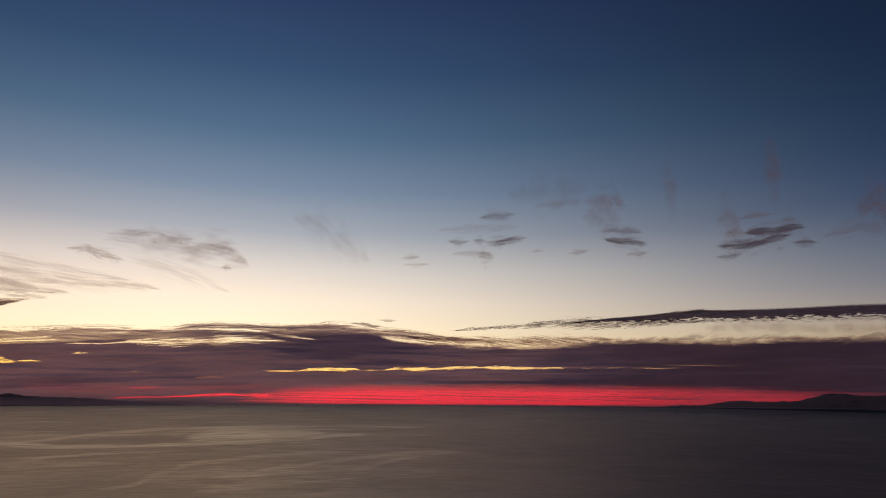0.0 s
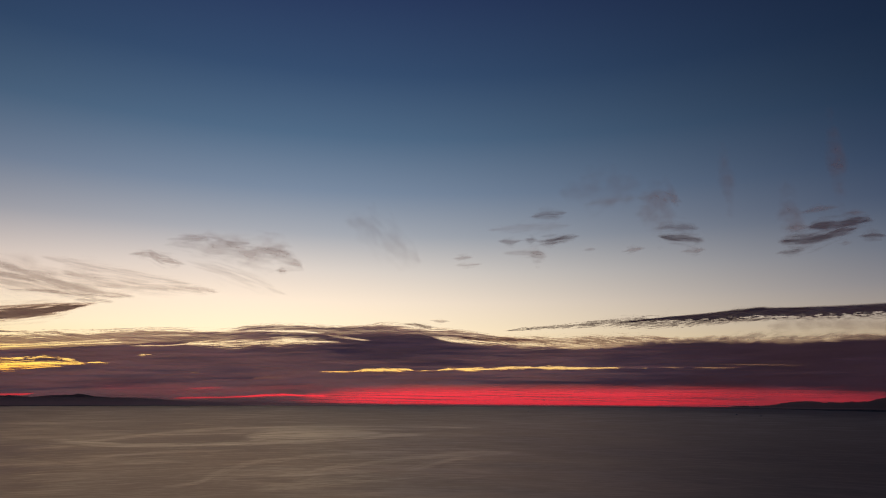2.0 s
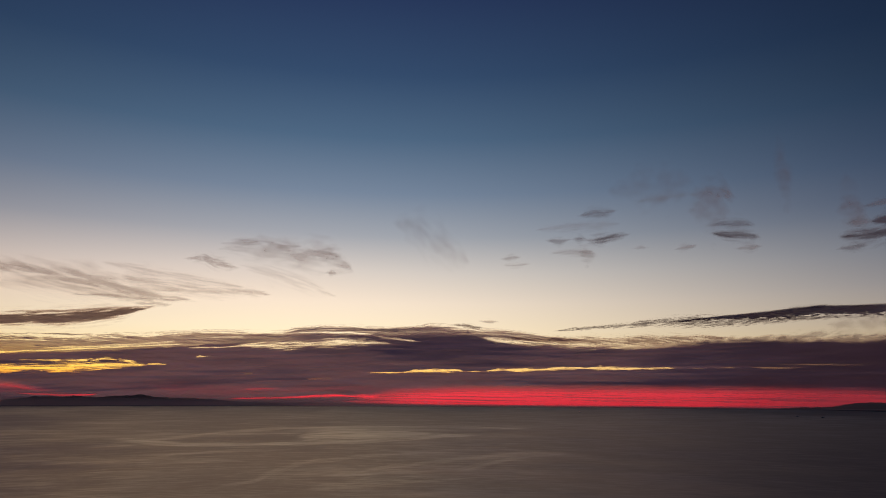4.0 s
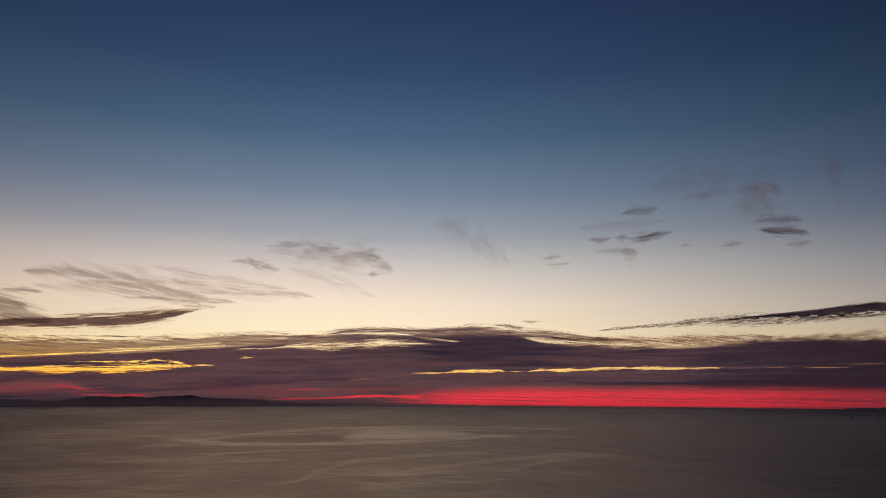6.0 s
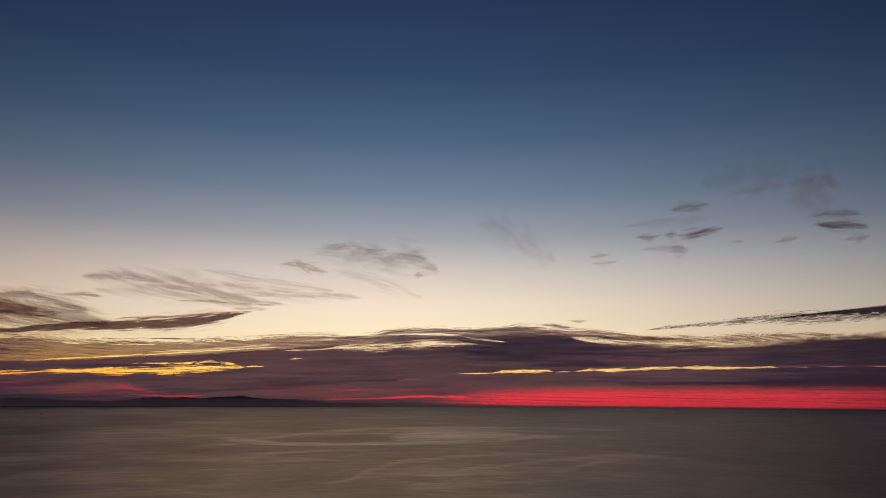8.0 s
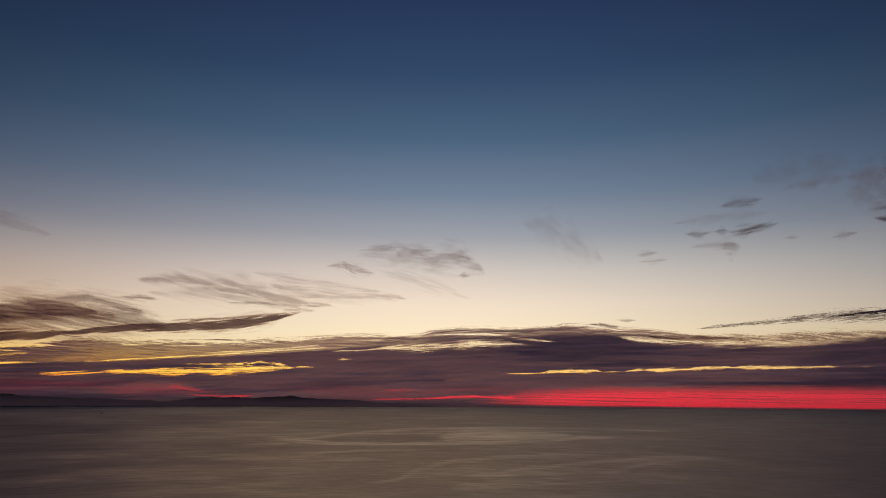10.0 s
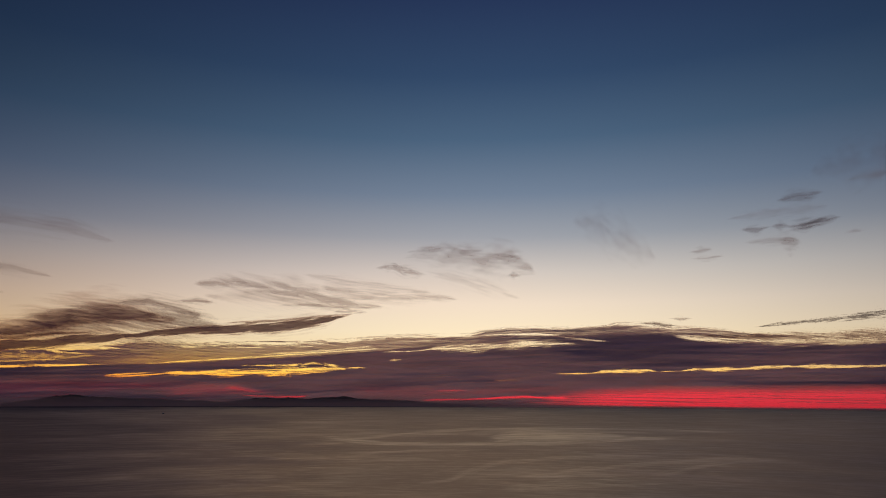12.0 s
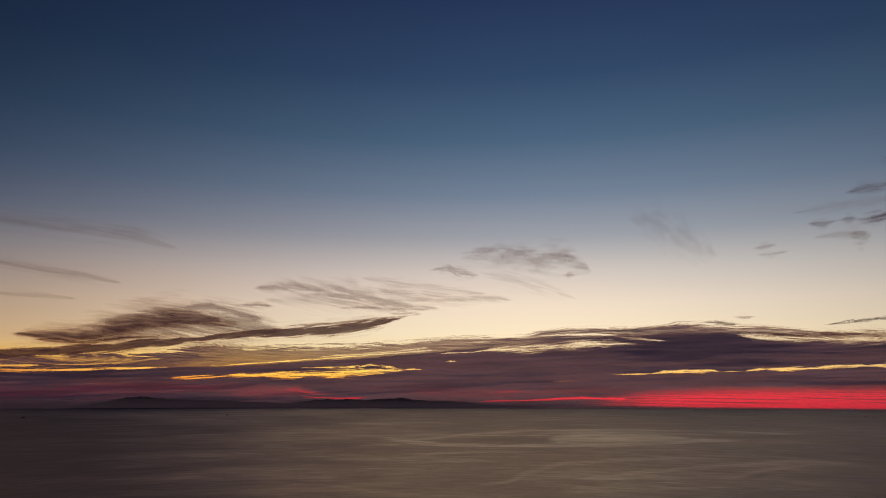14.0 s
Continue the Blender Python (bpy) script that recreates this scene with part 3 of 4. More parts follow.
    d = d * gap([(-28.45, 3.47, 0.032), (-27.39, 3.52, 0.059), (-25.91, 3.57, 0.037), (-24.06, 3.76, 0.068), (-23, 3.89, 0.045)], 0.8, 0.05, 173, 1.1, 1, 0.8, 0.02, 0.8, 0.5, -0.2, 0.4)
    d = d * gap([(-45.89, 0.15, 0.085), (-43.81, 0.29, 0.301), (-41.24, 0.39, 0.348), (-39.49, 0.41, 0.308), (-37.72, 0.2, 0.22), (-35.93, 0.03, 0.134)], 3, 0.12, 154, 0.9, 2.4, 0.26, 0.02, 1.2, 3, -0.6, 0.4)
    d = d * gap([(-40.89, 0.31, 0.044), (-40.29, 0.53, 0.131), (-39.67, 0.45, 0.132), (-38.83, 0.28, 0.132), (-37.49, 0.11, 0.066)], 1.2, 0.06, 157, 1, 1.8, 0.42, -0.05, 0.8, 1, -0.2, 0.4)
    d = d * gap([(-39.47, -0.03, 0.035), (-38.15, -0.11, 0.07), (-36.37, -0.15, 0.107), (-34.93, -0.14, 0.079), (-34.12, -0.05, 0.036)], 2, 0.05, 158, 0.8, 1.2, 0.9, 0.02, 0.8, 0.5, -0.2, 0.4)
    d = d * gap([(-62.62, 0.14, 0.592), (-60.07, 0.16, 0.57), (-56.68, 0.35, 0.553), (-52.3, 0.55, 0.492), (-47.58, 0.68, 0.382), (-42.55, 0.73, 0.174)], 5, 0.22, 155, 0.9, 2.4, 0.13, 0, 1.4, 3, -0.5, 0.3)
    d = d * gap([(-31.87, 0.55, 0.09), (-29.12, 0.38, 0.356), (-25.01, 0.27, 0.356), (-20.48, 0.3, 0.267), (-15.6, 0.54, 0.176), (-12.15, 0.64, 0.086)], 5, 0.1, 159, 0.9, 2.4, 0.1, 0.02, 1.3, 3, -0.6, 0.4)
    d = d * gap([(-25.47, -0.35, 0.027), (-23.65, -0.3, 0.058), (-21.39, -0.24, 0.053), (-20.05, -0.19, 0.088), (-18.26, -0.07, 0.132), (-16.93, -0.04, 0.104), (-15.41, -0.07, 0.087), (-13.04, -0.06, 0.172)], 2.5, 0.05, 153, 0.9, 1.1, 0.95, 0.03, 1, 1, -0.2, 0.4)
    d = d * gap([(-24.1, 0.37, 0.027), (-22.74, 0.44, 0.062), (-21.47, 0.47, 0.031)], 0.8, 0.05, 143, 0.8, 1, 0.4, 0.02, 0.8, 0.5, -0.2, 0.4)
    # dark threads that cross the lit slits and fray the upper edge
    thread = fbm(A / 6.0, sweep / .06, 147, 5, .62)
    loft = ease(1.3, .7, top - E) * ease(-.42, -.05, top - E) * ease(10, 0, A) * ease(-34, -28, A)
    d = np.maximum(d, (.6 + .3 * ease(-26, -17, A)) * ease(-.1, .7, thread + .3 * streak) * loft)
    # the open strip along the horizon, where the red afterglow shows
    foot = np.interp(A, [-15.5, -14.8, -12.7, -10, -3.7, 5.4, 14.3, 22.5, 32, 46], [.2, .4, .62, .8, .93, 1.0, .98, .85, .5, .4])
    haze = np.interp(A, [-17, -12.6, -8, 0, 18, 46], [-.62, -.68, -.70, -.70, -.66, -.6])
    bars = fbm(A / 12.0, (E + .012 * A) / .09, 151, 6, .66)
    hairs = fbm(A / 22.0, (E + .014 * A) / .045, 156, 4, .6)
    clear = ease(-.10, .80, foot - E + .2 * bars) * ease(-.02, .10, E - haze + .05 * bars)
    lit = ease(-17.5, -8.5, A + 3.2 * fbm(A / 6, E / .09, 152, 4))
    d = d * (1 - clear * lit * (1 - .6 * ease(.0, .8, bars)) * (1 - .22 * ease(.0, .8, hairs)))
    d = np.clip(d, 0, 1) * (.995 + .008 * streak).clip(.98, 1)
    ob = sheet("cloud_bank", shell(A, E, d, 4880.0 - 170.0 * ease(6, 24, A) * (E + 1), 14.0, 161), d > .012, BANK, vapour=d, mass=np.clip(.55 * ease(-.35, .6, fbm(A / 16.0, comb / .8, 185, 6, .55)) - .14 + .42 * fbm(A / 7.0, (comb + .1 * fbm(A / 9, E / .8, 187, 3)) / .16, 186, 6, .62) + .12 * fine + np.maximum(ease(-5, 20, A + 4 * streak), .4 * ease(1.6, 3.4, E + .3 * streak) * ease(-34, -18, A)) + .8 * ease(-38, -54, A) * ease(2.6, 1.2, E), 0, 1))
    tagged(ob, "long plum-grey bank of streaky cloud with gold slits over the horizon", "cloud bank", kind="structure")


cloud_bank()


def sea_haze():
    A, E = np.meshgrid(np.arange(-75.0, 46.01, 0.4), np.arange(-1.15, .8, .04))
    over = E - LEVEL * np.sin(np.radians(A))
    lift = .08 * fbm(A / 6, E / .5, 171, 3)
    west = ease(-8, -24, A)
    d = (.55 + .37 * west) * ease(-.58 + .85 * west, -.76, over + lift * (.2 + west))
    d = np.maximum(d, .34 * ease(12, 20, A) * ease(.75, .1, over))
    d = d * ease(-.84, -.72, over)
    a = np.radians(A)
    r = 2420.0 - 480.0 * ease(8, 17, A) - 170 * ease(24, 36, A)
    p = np.stack([r * np.sin(a), r * np.cos(a), EYE + r * np.tan(np.radians(over))], -1)
    ob = sheet("haze", p, (d > .005) & (p[..., 2] > .3), HAZE, vapour=d)
    tagged(ob, "thin dusky haze lying along the horizon", "haze", kind="structure")


sea_haze()


def cloud(label, spine, lu, lv, seed, opacity, rag=.7, soft=1.0, fibre=0.0, r=4700.0, bulge=60.0, torn_under=False, group="", fat=1.5, halo=.3, mottle=.3, whole=None, name="cloud", comb=None, stuff=WISP):
    """A drift of vapour along a spine of (bearing, elevation, half height): a cloud of its own, or a part of the whole that is given."""
    k = np.array(spine, float)
    reach = fat * 2.4 * k[:, 2].max() + .1
    step_a = max(.04, min(.1, (k[-1, 0] - k[0, 0]) / 60))
    az = np.arange(k[0, 0] - .3, k[-1, 0] + .3, step_a)
    e = np.arange(k[:, 1].min() - reach, k[:, 1].max() + reach, .04)
    A, E = np.meshgrid(az, e)
    end = ease(-.25, .45, A - k[0, 0]) * ease(-.25, .45, k[-1, 0] - A)
    mid, half = np.interp(A, k[:, 0], k[:, 1]), fat * np.interp(A, k[:, 0], k[:, 2])
    v = (E - mid) / half
    across = E - mid - fibre * A if comb is None else E - comb * A + .15 * fbm(A / 4, E, seed + 5, 2)
    n = fbm(A / lu, across / lv, seed, 6, .52)
    if torn_under:
        n = n * ease(.1, -.8, v) + .1 * ease(-.1, .6, v)
    core = ease(0, soft, 1 - np.abs(v) ** 1.6 + rag * n) * (np.abs(v) < 3)
    veil = ease(0, 1.6, 1 - np.abs(v / 2.2) ** 1.5 + .5 * n)
    thick = (.92 + mottle * fbm(A / lu / .5, across / lv / .5, seed + 7, 5, .6)).clip(.25, 1.1)
    d = opacity * end * (core * thick + halo * veil * (1 - core))
    ob = sheet(name, shell(A, E, d, r, bulge, seed + 3), d > .012, stuff, vapour=d.clip(0, 1))
    if whole:
        ob.parent = whole
        ob.matrix_parent_inverse = whole.matrix_basis.inverted()
        tagged(ob, label)
    else:
        tagged(ob, label, "cloud", group)


def whole_cloud(label, az, el):
    """An empty that holds the parts of one large cloud, at the cloud's underside."""
    ob = new("cloud")
    ob.matrix_basis = Matrix.Translation(place(np.array(az), np.array(el), 4700.0))
    return tagged(ob, label, "cloud")


dark_fan = whole_cloud("large dark streaked cloud fanning out above the bank", -48, 4.2)
cloud("long dark streak of cloud with a feathered tip", [(-64.99, 2.07, 0.288), (-62.29, 2.5, 0.337), (-60.37, 2.76, 0.346), (-58.36, 2.95, 0.351), (-56.26, 3.15, 0.364), (-53.32, 3.41, 0.373), (-51.42, 3.77, 0.399), (-49.45, 3.96, 0.297), (-48.25, 4.18, 0.193), (-47.02, 4.3, 0.152), (-45.77, 4.56, 0.264), (-44.08, 4.76, 0.311), (-41.91, 4.89, 0.356), (-39.7, 5.04, 0.405), (-37.91, 5.21, 0.432), (-36.1, 5.41, 0.437), (-34.5, 5.69, 0.414), (-33.12, 5.92, 0.322), (-32.19, 6.19, 0.138), (-31.41, 6.33, 0.046)], 2.0, .12, 201, .98, .5, .65, .03, fat=1.1, halo=.25, mottle=.05, whole=dark_fan, name="streak", stuff=DUSKY)
cloud("feathered strands on a dark streak", [(-40.62, 5.51, 0.036), (-38.83, 5.62, 0.091), (-36.11, 5.89, 0.101), (-33.82, 6.21, 0.092), (-31.03, 6.48, 0.046)], 1.5, .07, 203, .7, .9, 1.0, .03, fat=1.2, halo=.2, whole=dark_fan, name="strand", stuff=DUSKY)
cloud("torn shreds past the tip of a dark streak", [(-32.44, 6.64, 0.046), (-31.27, 6.73, 0.138), (-29.87, 6.67, 0.056)], .8, .08, 205, .45, .9, 1.1, whole=dark_fan, name="shred")
cloud("fibres hanging under a dark streak", [(-48.63, 3.82, 0.086), (-47.6, 3.76, 0.261), (-46.14, 3.81, 0.304), (-44.45, 3.76, 0.22), (-41.85, 3.73, 0.134), (-38.31, 3.89, 0.068)], 2.0, .09, 207, .5, .9, 1.4, 0, fat=1.1, halo=.3, mottle=.35, comb=-.25, whole=dark_fan, name="fringe")
cloud("dense dark core of a fanned cirrus cloud", [(-59.79, 4.15, 0.048), (-58.49, 4.17, 0.242), (-57.09, 4.24, 0.439), (-55.29, 4.45, 0.593), (-53.45, 4.82, 0.709), (-51.76, 5.36, 0.82), (-50.4, 5.77, 0.777), (-48.79, 5.88, 0.637), (-46.7, 5.75, 0.425), (-44.56, 5.57, 0.161)], 3.6, .32, 211, .93, .42, 1.1, -.02, 4760, fat=1.3, halo=.5, mottle=.16, comb=-.04, whole=dark_fan, name="core", stuff=DUSKY)
cloud("dark keel of a fanned cirrus cloud", [(-58.46, 3.86, 0.059), (-57.04, 3.8, 0.16), (-55.59, 3.74, 0.182), (-54.12, 3.92, 0.123), (-52.24, 4.24, 0.083), (-50.29, 4.36, 0.042)], 2.0, .08, 213, .85, .6, 1.0, 0, 4755, fat=1.2, halo=.3, whole=dark_fan, name="keel", stuff=DUSKY)
cloud("combed brown fibres under a fanned cirrus cloud", [(-55.98, 3.97, 0.133), (-53.78, 4.31, 0.365), (-51.51, 4.74, 0.601), (-49.14, 5.13, 0.842), (-46.68, 5.4, 0.957), (-44.56, 5.48, 0.774), (-42.81, 5.31, 0.49), (-41.04, 5.01, 0.147)], 5.0, .17, 212, .8, .55, 1.5, 0, 4765, fat=1.3, halo=.5, mottle=.25, comb=-.17, whole=dark_fan, name="veil")
cloud("torn crest of cirrus above a fanned cloud", [(-48.84, 6.62, 0.065), (-47.82, 6.76, 0.217), (-46.57, 6.86, 0.308), (-45.48, 6.55, 0.352), (-44.17, 6.29, 0.311), (-42.63, 5.95, 0.134)], 2.0, .16, 214, .72, .5, 1.5, -.03, 4760, fat=1.2, halo=.5, mottle=.25, comb=-.12, whole=dark_fan, name="crest")
cloud("thin streaked shoulder of a fanned cirrus cloud", [(-56.05, 4.7, 0.081), (-54.25, 5.24, 0.205), (-52.39, 5.84, 0.294), (-50.45, 6.32, 0.258), (-48.42, 6.51, 0.172)], 3.0, .12, 217, .5, .8, 1.4, -.03, fat=1.3, comb=.05, whole=dark_fan, name="shoulder")
cloud("thin dark thread of cirrus", [(-44.22, 7, 0.044), (-43.14, 7.14, 0.134), (-42.03, 7.09, 0.068)], 1.0, .10, 219, .4, .8, 1.2, whole=dark_fan, name="thread")
wisps = whole_cloud("combed wisp of grey cirrus with a long tail", -34, 7.5)
cloud("combed wisp of grey cirrus", [(-43.34, 8.43, 0.068), (-41.67, 8.59, 0.273), (-40.09, 8.57, 0.364), (-38.04, 8.45, 0.432), (-36.19, 8.28, 0.552), (-34.33, 7.95, 0.506), (-32.45, 7.61, 0.326), (-30.58, 7.32, 0.186), (-28.47, 7.15, 0.046)], 2.6, .34, 221, .56, .7, 1.6, 0, fat=1.3, halo=.55, mottle=.2, comb=-.13, whole=wisps, name="body")
cloud("pale combed fibres of cirrus", [(-42.5, 7.57, 0.09), (-39.37, 7.63, 0.409), (-36.63, 7.57, 0.5), (-33.85, 7.31, 0.368), (-31.04, 7.03, 0.093)], 4.0, .2, 222, .3, .8, 1.6, 0, fat=1.2, halo=.5, mottle=.3, comb=-.2, whole=wisps, name="fringe")
cloud("pale drawn-out tail of cirrus", [(-33.41, 8.66, 0.14), (-32, 8.36, 0.372), (-29.88, 7.93, 0.372), (-27.29, 7.94, 0.279), (-24.94, 8.09, 0.232), (-22.37, 7.84, 0.046)], 2.8, .2, 223, .36, .9, 1.5, 0, halo=.5, mottle=.3, comb=-.06, whole=wisps, name="tail")
cloud("pale thread of cirrus", [(-36.61, 7.07, 0.037), (-34.07, 7.12, 0.093), (-31.98, 7.07, 0.093), (-29.17, 7.05, 0.037)], 1.6, .1, 225, .45, .8, 1.3, -.02, whole=wisps, name="thread")
cloud("pale slanting thread of cirrus", [(-34.87, 9.56, 0.046), (-32.05, 9.25, 0.232), (-29.21, 8.91, 0.186), (-24.5, 8.36, 0.046)], 3.0, .16, 227, .26, 1.0, 1.5, 0, whole=wisps, name="thread")
cloud("small pale shred of cirrus", [(-44.67, 7.03, 0.044), (-43.16, 7.14, 0.134), (-41.83, 7.01, 0.045)], 1.0, .12, 229, .4, .8, 1.2, -.04)
patch = whole_cloud("pale mottled patch of cirrus with loose shreds", -21, 10.5)
cloud("pale mottled patch of cirrus", [(-23.49, 11.52, 0.094), (-21.84, 11.17, 0.418), (-20.2, 11.05, 0.552), (-18.8, 11.25, 0.552), (-17.64, 11.26, 0.455), (-16.87, 10.78, 0.414), (-15.85, 10.06, 0.091)], 1.6, .5, 231, .42, .7, 1.7, 0, halo=.6, mottle=.2, comb=-.08, whole=patch, name="body")
cloud("dark upper edge of a cirrus patch", [(-20.42, 11.57, 0.046), (-19.02, 11.53, 0.138), (-17.86, 11.41, 0.184), (-17.04, 11.2, 0.069)], 1.2, .2, 232, .3, .6, 1.5, 0, whole=patch, name="edge")
cloud("pale ribbon of cirrus", [(-26.43, 11.67, 0.046), (-24.91, 11.9, 0.186), (-23.48, 12.03, 0.232), (-21.59, 11.82, 0.184), (-20.18, 11.84, 0.046)], 1.4, .28, 233, .38, .7, 1.5, .03, halo=.5, whole=patch, name="ribbon")
cloud("faint smudge of cirrus", [(-26.72, 11.21, 0.046), (-24.91, 11.39, 0.235), (-23.49, 11.05, 0.372), (-22.32, 10.9, 0.093)], 1.4, .3, 234, .24, .7, 1.6, 0, halo=.5, comb=-.1, whole=patch, name="smudge")
cloud("small grey shred of cloud", [(-28.99, 10.31, 0.047), (-27.57, 10.46, 0.233), (-26.85, 10.13, 0.28), (-25.67, 9.99, 0.186), (-25.06, 9.85, 0.047)], .9, .16, 235, .44, .9, 1.2, 0, whole=patch, name="shred")
cloud("tiny grey shred of cloud", [(-18.05, 9.76, 0.046), (-17.59, 9.84, 0.183), (-17.04, 9.82, 0.046)], .6, .14, 237, .5, .7, 1.1, whole=patch, name="shred")
cloud("pale slanting thread of cirrus", [(-24.96, 10.13, 0.047), (-22.61, 9.65, 0.371), (-19.83, 8.87, 0.369), (-17.11, 7.9, 0.046)], 3.0, .2, 239, .18, 1.0, 1.6, 0, whole=patch, name="thread")
cloud("faint long streak of haze", [(-65.46, 12.42, 0.297), (-61.5, 12.14, 0.39), (-58.69, 12.08, 0.362), (-55.71, 12.06, 0.414), (-52.57, 11.84, 0.425), (-50.5, 11.43, 0.173), (-49.44, 11.17, 0.043)], 6, .4, 241, .30, .5, 1.5, 0)
cloud("faint long streak of haze", [(-65.07, 9.52, 0.149), (-61.13, 9.09, 0.234), (-58.31, 8.78, 0.241), (-55.73, 8.6, 0.247), (-53.21, 8.2, 0.042)], 5, .3, 245, .34, .5, 1.4, 0)
cloud("faint long streak of haze", [(-62.85, 7.01, 0.076), (-60.88, 6.95, 0.117), (-58.11, 6.93, 0.16), (-56.11, 6.87, 0.041)], 4, .2, 247, .25, .6, 1.4, -.02)
lens = whole_cloud("dark lens of cloud with a torn underside", 20, 5.8)
cloud("dark lens of cloud with a torn underside", [(10.06, 5.83, 0.027), (11.86, 5.99, 0.073), (13.65, 6.08, 0.126), (15.84, 6.13, 0.222), (17.56, 6.18, 0.286), (18.83, 6.21, 0.321), (20.09, 6.33, 0.348), (21.73, 6.27, 0.322), (23.72, 6.22, 0.361), (26.04, 6.21, 0.353), (28.28, 6.21, 0.364), (30.43, 6.19, 0.4), (32.75, 6.12, 0.409), (35.09, 6.05, 0.45), (37.54, 5.97, 0.518)], .6, .1, 251, 1.06, 1.25, .6, -.03, 4780, 60, True, fat=1.15, halo=.02, mottle=.05, whole=lens, name="body", stuff=LENS)
cloud("torn thin end of a dark cloud", [(0.82, 5.24, 0.046), (2.22, 5.39, 0.115), (4.54, 5.53, 0.138), (6.85, 5.67, 0.207), (8.92, 5.84, 0.322), (10.51, 5.83, 0.409), (12.3, 5.85, 0.45), (14.51, 5.82, 0.405), (16.68, 5.82, 0.264), (18.81, 5.82, 0.174), (21.29, 5.83, 0.043)], 1.2, .06, 253, .78, 1.2, 1.0, .0, 4775, halo=.05, mottle=.3, fat=1.0, comb=.10, whole=lens, name="torn_end", stuff=LENS)
cloud("torn hooks of cloud under a dark lens", [(12.74, 5.58, 0.09), (15.38, 5.62, 0.178), (17.96, 5.7, 0.174), (20.88, 5.85, 0.174), (23.69, 5.8, 0.189), (26.76, 5.77, 0.184), (29.67, 5.68, 0.2), (32.69, 5.57, 0.193), (35.02, 5.49, 0.112)], .55, .09, 259, .38, 1.6, 1.5, .0, 4772, halo=.0, mottle=.3, fat=1.0, comb=.22, whole=lens, name="hooks", stuff=LENS)
cloud("thin dark edge of cloud", [(17.13, 6.42, 0.044), (18.83, 6.55, 0.11), (20.71, 6.62, 0.13), (22.53, 6.53, 0.051), (24.12, 6.54, 0.025)], 1.8, .08, 255, .85, .5, .9, -.02, 4770, fat=1.1, whole=lens, name="upper_edge", stuff=LENS)
cloud("torn hooked wisps along the top of a cloud bank", [(-2.89, 4.7, 0.046), (-1.03, 4.58, 0.184), (1.29, 4.46, 0.276), (3.61, 4.43, 0.322), (5.91, 4.39, 0.322), (8.2, 4.43, 0.364), (10.46, 4.51, 0.319), (12.7, 4.54, 0.18), (14.45, 4.52, 0.044)], 2.2, .075, 367, .8, 1.0, 1.2, .0, 4800, 20, halo=.12, mottle=.3, fat=1.1, comb=-.13, stuff=DUSKY)
cloud("soft brown tufts along the top of a cloud bank", [(17.03, 4.36, 0.088), (18.72, 4.51, 0.217), (21.2, 4.59, 0.258), (23.18, 4.37, 0.17), (25.51, 4.44, 0.207), (27.37, 4.31, 0.162), (29.52, 4.16, 0.12), (31.27, 4.3, 0.273), (32.57, 4.45, 0.312), (34.26, 4.38, 0.152)], 1.2, .3, 369, .55, .9, 1.4, .0, 4800, 20, halo=.3, mottle=.3, fat=1.1, comb=.2)
cloud("flat shred of cloud over the bank", [(-7.52, 5.75, 0.026), (-6.63, 5.7, 0.086), (-5.79, 5.59, 0.102), (-4.96, 5.52, 0.025)], 1.0, .1, 361, .8, .8, .8, -.04)
cloud("flat shred of cloud over the bank", [(-5.23, 6.08, 0.021), (-4.48, 6.01, 0.084), (-3.74, 6.02, 0.025)], 1.0, .1, 363, .5, .7, .9, -.02)

